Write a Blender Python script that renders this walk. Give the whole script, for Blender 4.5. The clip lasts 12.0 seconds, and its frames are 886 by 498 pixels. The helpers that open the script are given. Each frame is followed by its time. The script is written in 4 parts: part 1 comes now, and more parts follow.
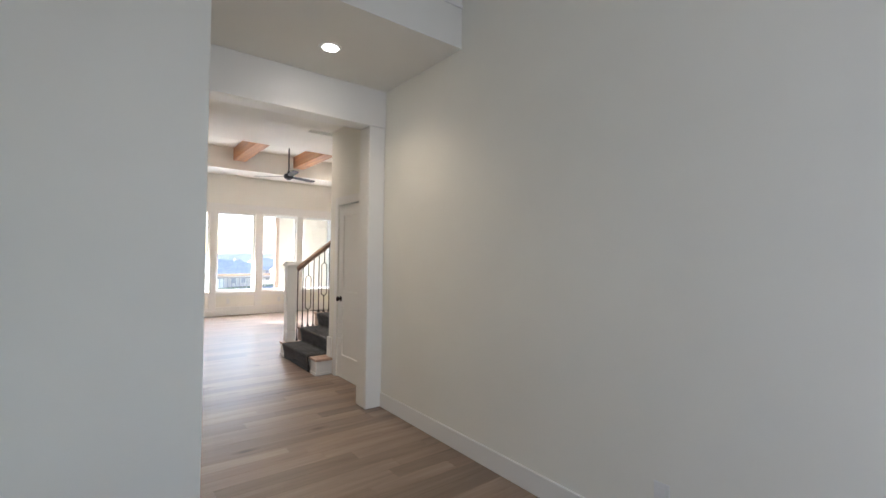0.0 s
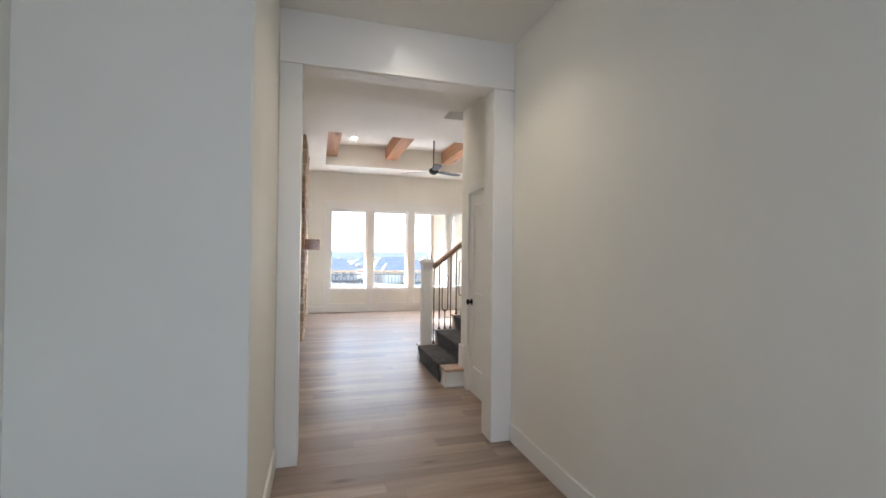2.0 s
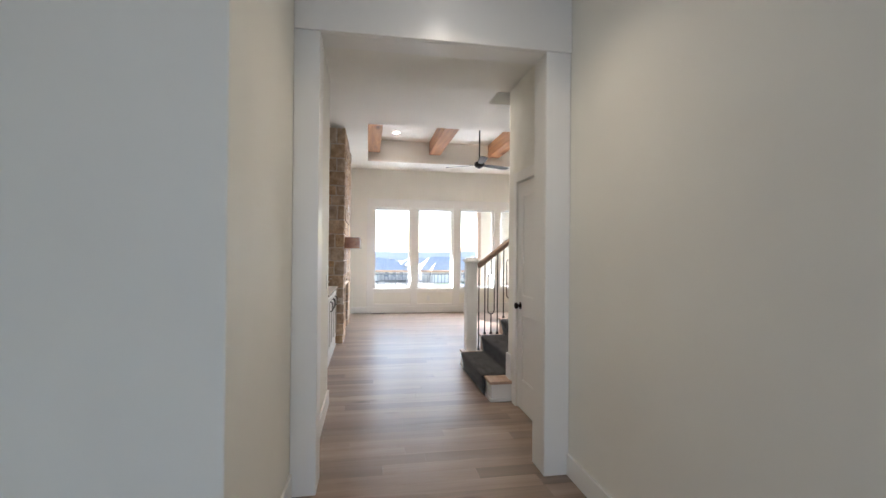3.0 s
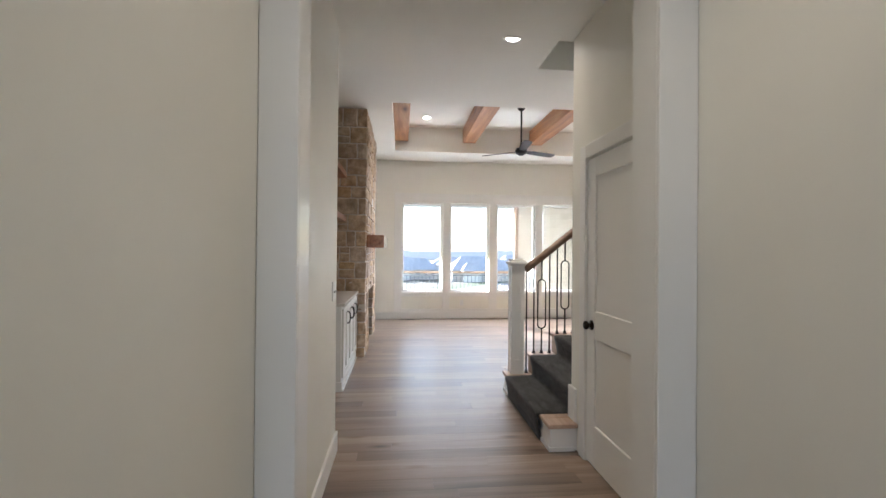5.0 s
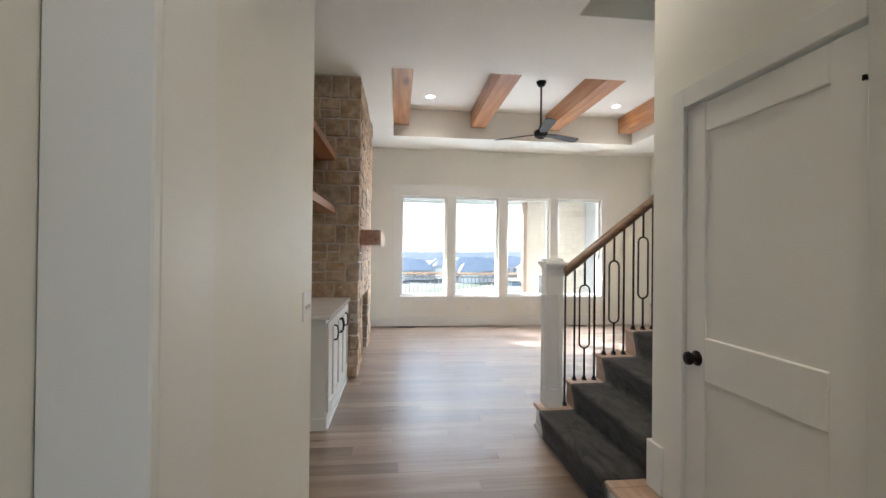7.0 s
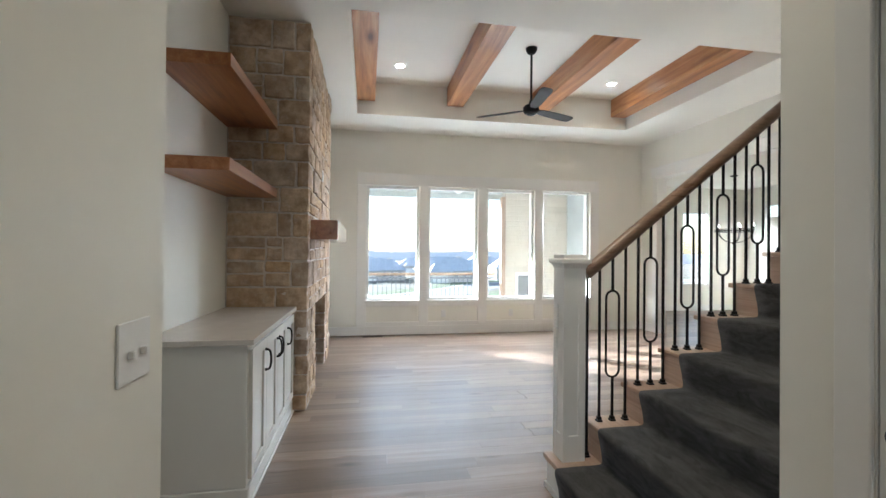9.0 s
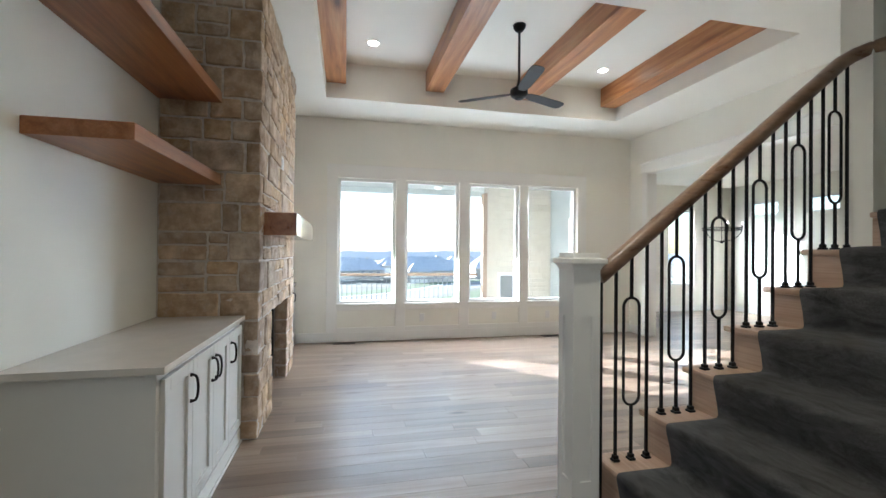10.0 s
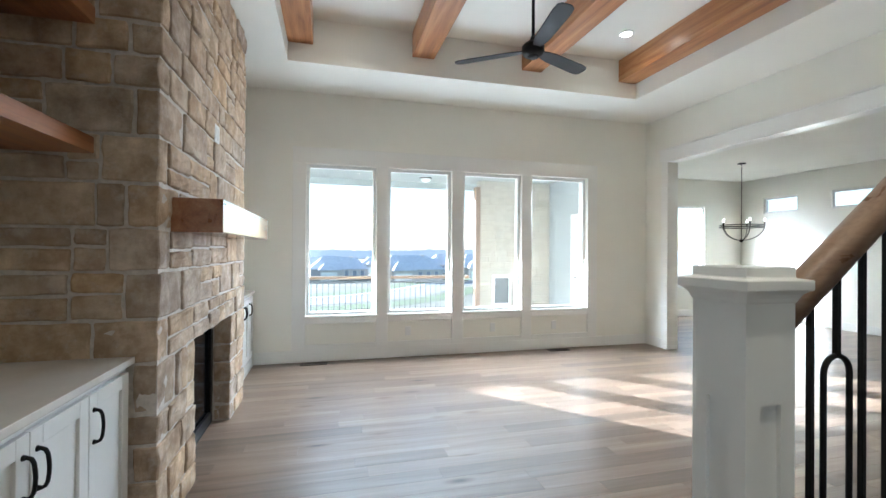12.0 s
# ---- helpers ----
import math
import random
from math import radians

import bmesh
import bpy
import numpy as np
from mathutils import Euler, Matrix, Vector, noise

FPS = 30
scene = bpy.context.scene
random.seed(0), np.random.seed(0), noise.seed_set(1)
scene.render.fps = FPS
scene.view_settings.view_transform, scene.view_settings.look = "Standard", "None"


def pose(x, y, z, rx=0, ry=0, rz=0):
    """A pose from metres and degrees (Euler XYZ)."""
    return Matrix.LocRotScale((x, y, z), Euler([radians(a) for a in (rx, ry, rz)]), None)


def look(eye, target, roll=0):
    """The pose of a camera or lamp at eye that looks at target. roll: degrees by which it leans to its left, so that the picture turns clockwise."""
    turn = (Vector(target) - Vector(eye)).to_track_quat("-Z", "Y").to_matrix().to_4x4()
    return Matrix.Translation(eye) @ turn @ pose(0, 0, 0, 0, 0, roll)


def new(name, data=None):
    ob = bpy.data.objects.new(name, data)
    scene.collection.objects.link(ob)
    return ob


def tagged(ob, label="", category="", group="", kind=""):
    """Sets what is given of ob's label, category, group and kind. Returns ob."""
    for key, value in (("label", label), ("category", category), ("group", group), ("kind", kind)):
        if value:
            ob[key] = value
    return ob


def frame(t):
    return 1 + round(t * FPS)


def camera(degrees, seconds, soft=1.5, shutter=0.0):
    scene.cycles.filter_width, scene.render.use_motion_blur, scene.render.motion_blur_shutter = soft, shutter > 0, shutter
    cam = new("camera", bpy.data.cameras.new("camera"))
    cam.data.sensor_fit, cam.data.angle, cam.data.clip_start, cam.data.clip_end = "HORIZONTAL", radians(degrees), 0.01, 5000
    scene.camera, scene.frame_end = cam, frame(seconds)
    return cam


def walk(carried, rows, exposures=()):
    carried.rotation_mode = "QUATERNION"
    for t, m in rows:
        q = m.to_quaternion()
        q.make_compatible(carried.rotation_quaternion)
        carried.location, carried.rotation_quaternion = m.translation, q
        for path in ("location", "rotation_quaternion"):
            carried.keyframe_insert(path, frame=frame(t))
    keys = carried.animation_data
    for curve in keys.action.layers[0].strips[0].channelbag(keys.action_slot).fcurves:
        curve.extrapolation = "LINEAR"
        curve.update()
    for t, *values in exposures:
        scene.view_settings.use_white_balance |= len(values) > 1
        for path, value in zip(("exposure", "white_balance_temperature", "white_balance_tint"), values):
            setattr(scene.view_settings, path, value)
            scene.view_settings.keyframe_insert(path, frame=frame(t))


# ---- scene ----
cam = camera(91.5, 12.0)
PATH = [
    (0, (1.453, 0.978, 1.428), (2.672, 2.563, 1.464), 0.8),
    (0.5, (1.638, 1.079, 1.442), (2.688, 2.781, 1.469), 0.8),
    (1, (1.816, 1.223, 1.444), (2.69, 3.022, 1.465), 0.7),
    (1.5, (1.973, 1.404, 1.433), (2.676, 3.276, 1.451), 0.7),
    (2, (2.098, 1.604, 1.413), (2.655, 3.525, 1.43), 0.7),
    (2.5, (2.2, 1.83, 1.393), (2.636, 3.781, 1.409), 0.7),
    (3, (2.274, 2.055, 1.39), (2.61, 4.027, 1.404), 0.5),
    (5, (2.356, 3.006, 1.395), (2.549, 4.997, 1.405), 0.5),
    (5.5, (2.327, 3.237, 1.392), (2.527, 5.227, 1.4), 0.6),
    (6, (2.32, 3.485, 1.373), (2.519, 5.475, 1.387), 0.6),
    (6.5, (2.312, 3.732, 1.371), (2.515, 5.722, 1.384), 0.6),
    (7, (2.311, 3.985, 1.367), (2.52, 5.974, 1.38), 0.6),
    (9, (2.384, 4.953, 1.332), (2.729, 6.923, 1.346), 0.5),
    (9.5, (2.438, 5.204, 1.336), (2.835, 7.165, 1.345), 0.5),
    (10, (2.484, 5.47, 1.322), (2.924, 7.421, 1.335), 0.5),
    (10.5, (2.525, 5.734, 1.332), (2.995, 7.678, 1.341), 0.5),
    (11, (2.57, 5.995, 1.333), (3.058, 7.935, 1.345), 0.4),
    (11.5, (2.609, 6.247, 1.338), (3.107, 8.184, 1.35), 0.4),
    (12, (2.644, 6.481, 1.352), (3.153, 8.415, 1.359), 0.4),
]
walk(cam, [(t, look(eye, target, roll)) for t, eye, target, roll in PATH], [(0, 3.36, 5950, 14), (3, 3.19, 5850, 13), (5.3, 3.05, 5830, 12), (7, 3.02, 5850, 10), (9.5, 2.87, 5600, 6), (12, 2.85, 5380, 4)])

# ---- world, sun and lamps ----
world = bpy.data.worlds.new("world")
scene.world = world
world.use_nodes = True
wn = world.node_tree
sky = wn.nodes.new("ShaderNodeTexSky")
sky.sky_type = "NISHITA"
sky.sun_disc = False
SUN_ELEV, SUN_FROM = 16.6, (-0.68, 0.73)
sky.sun_elevation = radians(SUN_ELEV)
sky.sun_rotation = math.atan2(SUN_FROM[0], SUN_FROM[1])
wn.links.new(sky.outputs[0], wn.nodes["Background"].inputs[0])
wn.nodes["Background"].inputs[1].default_value = 0.06
sun = new("sun", bpy.data.lights.new("sun", "SUN"))
sun.data.energy, sun.data.angle, sun.data.color = 4.6, radians(0.6), (1.0, 0.985, 0.965)
sun.matrix_world = look((SUN_FROM[0] * 20, SUN_FROM[1] * 20, 20 * math.tan(radians(SUN_ELEV))), (0, 0, 0))


def area_light(name, eye, target, w, h, watts, color):
    la = bpy.data.lights.new(name, "AREA")
    la.shape, la.size, la.size_y, la.energy, la.color = "RECTANGLE", w, h, watts, color
    ob = new(name, la)
    ob.matrix_world = look(eye, target)
    return ob


def lamp_disc(name, x, y, z, watts, color=(1.0, 0.82, 0.60)):
    la = bpy.data.lights.new(name, "AREA")
    la.shape, la.size, la.energy, la.color, la.spread = "DISK", 0.15, watts, color, radians(125)
    ob = new(name, la)
    ob.matrix_world = look((x, y, z), (x, y, z - 1))
    return ob


DAY = (0.86, 0.93, 1.0)
sky_in = area_light("window_skylight", (4.28, 12.4, 2.36), (4.28, 12.4 - 0.6, 2.36 - 0.8), 3.9, 0.6, 6.4, DAY)
sky_in.data.spread = radians(80)
west_in = area_light("window_skylight_west", (5.25, 12.4, 1.9), (5.25 - 0.86, 12.4 - 0.42, 1.9 - 0.28), 1.7, 0.7, 6.0, DAY)
west_in.data.spread = radians(66)
ground_in = area_light("window_ground_light", (4.28, 12.38, 0.80), (4.28, 12.38 - 0.62, 0.80 + 0.78), 3.9, 0.5, 2.7, (0.93, 0.97, 1.0))
ground_in.data.spread = radians(80)
for eye, way in (((10.06, 14.06, 2.2), (0, -0.6, -0.8)), ((11.46, 12.2, 2.42), (-0.6, 0, -0.8))):
    din = area_light("dining_skylight", eye, [p + q for p, q in zip(eye, way)], 0.7, 0.25, 0.7, DAY)
    din.data.spread = radians(80)
area_light("foyer_daylight", (1.85, -1.1, 1.45), (3.7, 2.4, 1.75), 1.0, 1.8, 2.5, (0.82, 0.86, 1.0))
area_light("side_room_daylight", (-1.6, 6.8, 1.6), (2, 6.8, 1.2), 1.2, 1.4, 2.0, DAY)

# ---- materials ----


def nodes_of(name):
    m = bpy.data.materials.new(name)
    m.use_nodes = True
    nt = m.node_tree
    return m, nt, nt.nodes["Principled BSDF"]


def ramp(nt, fac, stops):
    r = nt.nodes.new("ShaderNodeValToRGB")
    el = r.color_ramp.elements
    while len(el) < len(stops):
        el.new(0.5)
    for e, (p, c) in zip(el, stops):
        e.position, e.color = p, (*c, 1)
    nt.links.new(fac, r.inputs[0])
    return r.outputs[0]


def noise_tex(nt, vec, scale, detail=4.0, rough=0.55, distortion=0.0):
    n = nt.nodes.new("ShaderNodeTexNoise")
    n.inputs["Scale"].default_value, n.inputs["Detail"].default_value = scale, detail
    n.inputs["Roughness"].default_value, n.inputs["Distortion"].default_value = rough, distortion
    if vec is not None:
        nt.links.new(vec, n.inputs["Vector"])
    return n.outputs[0]


def chance(nt, island):
    """A random number for each object, or for each loose piece of a joined mesh."""
    return nt.nodes.new("ShaderNodeNewGeometry").outputs["Random Per Island"] if island else nt.nodes.new("ShaderNodeObjectInfo").outputs["Random"]


def coords(nt, scale=(1, 1, 1), shuffle=False, island=False):
    tc = nt.nodes.new("ShaderNodeTexCoord")
    mp = nt.nodes.new("ShaderNodeMapping")
    mp.inputs["Scale"].default_value = scale
    nt.links.new(tc.outputs["Object"], mp.inputs["Vector"])
    if shuffle:
        mul = nt.nodes.new("ShaderNodeMath")
        mul.operation, mul.inputs[1].default_value = "MULTIPLY", 37.0
        nt.links.new(chance(nt, island), mul.inputs[0])
        nt.links.new(mul.outputs[0], mp.inputs["Location"])
    return mp.outputs[0]


def mixc(nt, fac, a, b, mode="MIX"):
    mx = nt.nodes.new("ShaderNodeMix")
    mx.data_type, mx.blend_type = "RGBA", mode
    for sock, v in ((mx.inputs[0], fac), (mx.inputs[6], a), (mx.inputs[7], b)):
        if isinstance(v, (int, float)):
            sock.default_value = v
        elif isinstance(v, tuple):
            sock.default_value = (*v, 1)
        else:
            nt.links.new(v, sock)
    return mx.outputs[2]


def bump(nt, bsdf, height, strength, dist):
    b = nt.nodes.new("ShaderNodeBump")
    b.inputs["Strength"].default_value, b.inputs["Distance"].default_value = strength, dist
    nt.links.new(height, b.inputs["Height"])
    nt.links.new(b.outputs[0], bsdf.inputs["Normal"])


def painted(name, color, rough, grain=220.0, depth=0.0006, var=0.04):
    """Paint with a faint roller texture and slow unevenness."""
    m, nt, b = nodes_of(name)
    v = coords(nt)
    slow = noise_tex(nt, v, 0.9, 3)
    lo, hi = tuple(c * (1 - var) for c in color), tuple(min(1, c * (1 + var * 0.5)) for c in color)
    nt.links.new(ramp(nt, slow, [(0.3, lo), (0.7, hi)]), b.inputs["Base Color"])
    b.inputs["Roughness"].default_value = rough
    bump(nt, b, noise_tex(nt, v, grain, 3), 0.25, depth)
    return m


def woody(name, axis, stops, rough, ring=5.0, knots=True, shuffle=True, spread=0.25, coat=0.0, gloss_var=0.1, island=False, coat_rough=0.32, knot=1.0):
    """Wood with long grain along one axis, slow tone drift, knots and pores."""
    m, nt, b = nodes_of(name)
    sc = [ring, ring, ring]
    sc[axis] = ring * 0.07
    v = coords(nt, tuple(sc), shuffle, island)
    g = noise_tex(nt, v, 3.0, 6, 0.6, 0.6)
    col = ramp(nt, g, stops)
    fine = [120.0] * 3
    fine[axis] = 3.0
    f = noise_tex(nt, coords(nt, tuple(fine), shuffle, island), 1.0, 3)
    col = mixc(nt, 0.26, col, ramp(nt, f, [(0.35, (0.45, 0.42, 0.40)), (0.6, (1, 1, 1))]), "MULTIPLY")
    if knots:
        kv = [3.2, 3.2, 3.2]
        kv[axis] = 1.1
        vo = nt.nodes.new("ShaderNodeTexVoronoi")
        vo.inputs["Scale"].default_value = 1.3
        nt.links.new(coords(nt, tuple(kv), shuffle, island), vo.inputs["Vector"])
        k = ramp(nt, vo.outputs["Distance"], [(0.03 * knot, (0.13, 0.07, 0.04)), (0.085 * knot, (0.62, 0.5, 0.42)), (0.16 * knot, (1, 1, 1))])
        col = mixc(nt, 0.85, col, k, "MULTIPLY")
    if shuffle:
        t = ramp(nt, chance(nt, island), [(0.0, (1 - spread,) * 3), (0.5, (0.93, 0.91, 0.89)), (1.0, (1, 1, 1))])
        col = mixc(nt, 1.0, col, t, "MULTIPLY")
    nt.links.new(col, b.inputs["Base Color"])
    rr = nt.nodes.new("ShaderNodeMapRange")
    rr.inputs["To Min"].default_value, rr.inputs["To Max"].default_value = rough - gloss_var, rough + gloss_var
    nt.links.new(g, rr.inputs[0])
    nt.links.new(rr.outputs[0], b.inputs["Roughness"])
    b.inputs["Coat Weight"].default_value = coat
    b.inputs["Coat Roughness"].default_value = coat_rough
    bump(nt, b, f, 0.15, 0.0008)
    return m


def plain(name, color, rough, metal=0.0, var=0.12, scale=30.0, depth=0.0004):
    m, nt, b = nodes_of(name)
    v = coords(nt)
    n = noise_tex(nt, v, scale, 4)
    nt.links.new(ramp(nt, n, [(0.3, tuple(c * (1 - var) for c in color)), (0.7, tuple(min(1, c * (1 + var)) for c in color))]), b.inputs["Base Color"])
    b.inputs["Roughness"].default_value, b.inputs["Metallic"].default_value = rough, metal
    bump(nt, b, noise_tex(nt, v, scale * 8, 3), 0.2, depth)
    return m


def stone_mat(name, tones, vary=0.9, stain=0.6):
    """Split-face limestone: cream to tan and grey, mottled, rough."""
    m, nt, b = nodes_of(name)
    v = coords(nt, (1, 1, 1), True)
    base = noise_tex(nt, v, 7.0, 7, 0.65)
    col = ramp(nt, base, [(0.25, tones[0]), (0.5, tones[1]), (0.72, tones[2])])
    tint = ramp(nt, chance(nt, False), [(0.0, (0.74, 0.69, 0.66)), (0.18, (1.0, 0.85, 0.65)), (0.36, (0.84, 0.81, 0.80)), (0.54, (0.97, 0.82, 0.64)), (0.72, (0.82, 0.78, 0.75)), (0.86, (1.0, 0.91, 0.78)), (1.0, (1.0, 0.97, 0.93))])
    col = mixc(nt, vary, col, tint, "MULTIPLY")
    rust = noise_tex(nt, v, 3.0, 3)
    col = mixc(nt, ramp(nt, rust, [(0.55, (0, 0, 0)), (0.75, (stain, stain, stain))]), col, (0.36, 0.24, 0.13))
    lime = noise_tex(nt, v, 13.0, 6, 0.7)
    col = mixc(nt, ramp(nt, lime, [(0.52, (0, 0, 0)), (0.7, (0.38, 0.38, 0.38))]), col, (0.66, 0.61, 0.54))
    nt.links.new(col, b.inputs["Base Color"])
    b.inputs["Roughness"].default_value = 0.9
    b.inputs["Specular IOR Level"].default_value = 0.2
    bump(nt, b, noise_tex(nt, v, 30.0, 9, 0.75), 0.9, 0.008)
    return m


WALL = painted("wall_paint", (0.86, 0.842, 0.762), 0.55)
CEIL = painted("ceiling_paint", (0.86, 0.846, 0.78), 0.8, 120.0, 0.0012)
TRIM = painted("trim_paint", (0.85, 0.84, 0.80), 0.32, 90.0, 0.0003, 0.02)
CABINET = painted("cabinet_paint", (0.75, 0.74, 0.71), 0.35, 90.0, 0.0003, 0.02)
OAK_STOPS = [(0.22, (0.132, 0.080, 0.050)), (0.38, (0.24, 0.162, 0.111)), (0.56, (0.325, 0.235, 0.170)), (0.78, (0.44, 0.345, 0.272))]
OAK = woody("oak_floor", 0, OAK_STOPS, 0.42, 3.2, True, True, 0.48, 0.5)
OAK_FAR = woody("oak_floor_joined", 0, OAK_STOPS, 0.42, 3.2, True, True, 0.48, 0.5, island=True)
BEAM = woody("alder_beam", 1, [(0.28, (0.28, 0.10, 0.032)), (0.45, (0.46, 0.19, 0.062)), (0.56, (0.55, 0.255, 0.095)), (0.72, (0.63, 0.36, 0.17))], 0.36, 4.2, True, True, 0.14, 0.2, knot=1.8)
SHELF = woody("alder_shelf", 1, [(0.3, (0.25, 0.085, 0.028)), (0.5, (0.42, 0.165, 0.056)), (0.7, (0.54, 0.255, 0.105))], 0.34, 5.0, True, True, 0.1, 0.15, coat_rough=0.26, knot=1.3)
MANTEL = woody("alder_mantel", 1, [(0.3, (0.22, 0.075, 0.028)), (0.5, (0.36, 0.135, 0.05)), (0.7, (0.46, 0.20, 0.085))], 0.30, 5.0, True, True, 0.1, 1.0, coat_rough=0.10)
RAILWOOD = woody("oak_handrail", 0, [(0.3, (0.23, 0.135, 0.085)), (0.5, (0.31, 0.20, 0.13)), (0.7, (0.38, 0.255, 0.17))], 0.3, 7.0, False, True, 0.05, 0.3)
TREADWOOD = woody("oak_tread", 1, [(0.3, (0.45, 0.30, 0.21)), (0.5, (0.53, 0.38, 0.28)), (0.7, (0.60, 0.445, 0.34))], 0.4, 7.0, False, True, 0.05)
METAL = plain("black_iron", (0.012, 0.012, 0.012), 0.42, 0.6)
BRONZE = plain("dark_bronze", (0.018, 0.014, 0.012), 0.35, 0.8)
FANBLADE = plain("dark_fan_blade", (0.018, 0.018, 0.02), 0.6)
QUARTZ = plain("white_quartz", (0.68, 0.64, 0.59), 0.24, 0.0, 0.04, 9.0, 0.0)
PLASTIC = plain("white_plastic", (0.8, 0.8, 0.78), 0.4, 0.0, 0.02)
DARKBOX = plain("firebox_lining", (0.012, 0.012, 0.012), 0.6)
MORTAR = plain("mortar", (0.60, 0.545, 0.485), 0.95, 0.0, 0.15, 40.0, 0.003)
STONE = stone_mat("limestone", [(0.26, 0.195, 0.145), (0.52, 0.43, 0.34), (0.80, 0.71, 0.60)], 1.0, 0.6)
PALE_STONE = stone_mat("cream_limestone", [(0.42, 0.39, 0.34), (0.48, 0.45, 0.40), (0.54, 0.51, 0.46)], 0.22, 0.08)
GROUND = plain("dormant_lawn", (0.15, 0.142, 0.11), 0.95, 0.0, 0.3, 0.12, 0.0)
LAWN = plain("green_lawn", (0.095, 0.125, 0.055), 0.95, 0.0, 0.3, 0.4, 0.0)
ROAD = plain("concrete_street", (0.23, 0.225, 0.22), 0.9, 0.0, 0.08, 3.0)
ROOF = plain("grey_shingle", (0.60, 0.58, 0.585), 0.9, 0.0, 0.2, 2.0)
SIDING = plain("pale_siding", (0.55, 0.52, 0.49), 0.8, 0.0, 0.1, 1.0)
FARGLASS = plain("far_window_glass", (0.26, 0.28, 0.32), 0.25, 0.0, 0.1)
FARGLASS_DARK = plain("firebox_glass", (0.006, 0.006, 0.007), 0.12)
CEDAR = woody("cedar_post", 2, [(0.3, (0.24, 0.165, 0.125)), (0.6, (0.33, 0.24, 0.185))], 0.7, 5.0, False)
CEDARRAIL = woody("cedar_rail", 0, [(0.3, (0.36, 0.25, 0.17)), (0.6, (0.48, 0.35, 0.25))], 0.7, 5.0, False)
RAILMETAL = plain("grey_rail_metal", (0.16, 0.17, 0.18), 0.5)
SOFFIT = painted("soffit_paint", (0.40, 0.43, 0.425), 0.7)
PALE_MORTAR = plain("pale_mortar", (0.44, 0.41, 0.36), 0.95, 0.0, 0.1, 40.0, 0.003)
PORCHWALL = painted("porch_wall_paint", (0.50, 0.53, 0.54), 0.7)
CONCRETE = plain("porch_concrete", (0.45, 0.44, 0.42), 0.9, 0.0, 0.08, 4.0)

m, nt, b = nodes_of("carpet")
v = coords(nt)
pile = noise_tex(nt, v, 260.0, 5, 0.7)
nap = noise_tex(nt, coords(nt, (5, 1.6, 5)), 3.2, 7, 0.72, 1.0)
c1 = ramp(nt, pile, [(0.3, (0.030, 0.0295, 0.030)), (0.7, (0.104, 0.102, 0.100))])
c2 = ramp(nt, nap, [(0.38, (0.52, 0.52, 0.52)), (0.62, (1.42, 1.41, 1.39))])
nt.links.new(mixc(nt, 1.0, c1, c2, "MULTIPLY"), b.inputs["Base Color"])
b.inputs["Roughness"].default_value, b.inputs["Specular IOR Level"].default_value = 1.0, 0.05
b.inputs["Sheen Weight"].default_value = 0.14
bump(nt, b, pile, 0.8, 0.006)
CARPET = m

# far hills: distance haze put into a pale blue-grey colour and faint glow
m, nt, b = nodes_of("hills_haze_glow")
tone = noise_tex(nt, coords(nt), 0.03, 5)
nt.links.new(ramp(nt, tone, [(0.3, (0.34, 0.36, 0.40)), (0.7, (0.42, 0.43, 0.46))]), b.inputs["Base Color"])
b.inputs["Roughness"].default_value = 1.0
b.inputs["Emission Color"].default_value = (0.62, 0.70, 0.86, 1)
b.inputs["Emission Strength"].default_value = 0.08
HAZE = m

m, nt, b = nodes_of("window_glass")
b.inputs["Base Color"].default_value = (1, 1, 1, 1)
b.inputs["Roughness"].default_value, b.inputs["IOR"].default_value = 0.0, 1.45
b.inputs["Transmission Weight"].default_value = 1.0
GLASS = m

m, nt, b = nodes_of("lamp_glow")
b.inputs["Base Color"].default_value = (1, 1, 1, 1)
b.inputs["Emission Color"].default_value = (1.0, 0.9, 0.76, 1)
b.inputs["Emission Strength"].default_value = 5.0
GLOW = m

# ---- mesh helpers ----


def part(name, bm, mat, parent=None, label=""):
    me = bpy.data.meshes.new(name)
    bm.to_mesh(me)
    bm.free()
    me.materials.append(mat)
    ob = new(name, me)
    if parent is not None:
        ob.parent = parent
    if label:
        ob["label"] = label
    return ob


def root(name, at, label, category, group="", kind=""):
    ob = new(name)
    ob.location = at
    ob.empty_display_size = 0.1
    return tagged(ob, label, category, group, kind)


def add_box(bm, lo, hi):
    vs = [bm.verts.new((x, y, z)) for x in (lo[0], hi[0]) for y in (lo[1], hi[1]) for z in (lo[2], hi[2])]
    for q in ((0, 1, 3, 2), (4, 6, 7, 5), (0, 4, 5, 1), (2, 3, 7, 6), (0, 2, 6, 4), (1, 5, 7, 3)):
        bm.faces.new([vs[i] for i in q])
    return vs


def boxes(*pairs, bevel=0.0, seg=2):
    bm = bmesh.new()
    for lo, hi in pairs:
        add_box(bm, lo, hi)
    if bevel:
        bmesh.ops.bevel(bm, geom=bm.edges[:], offset=bevel, segments=seg, affect="EDGES", profile=0.6)
    return bm


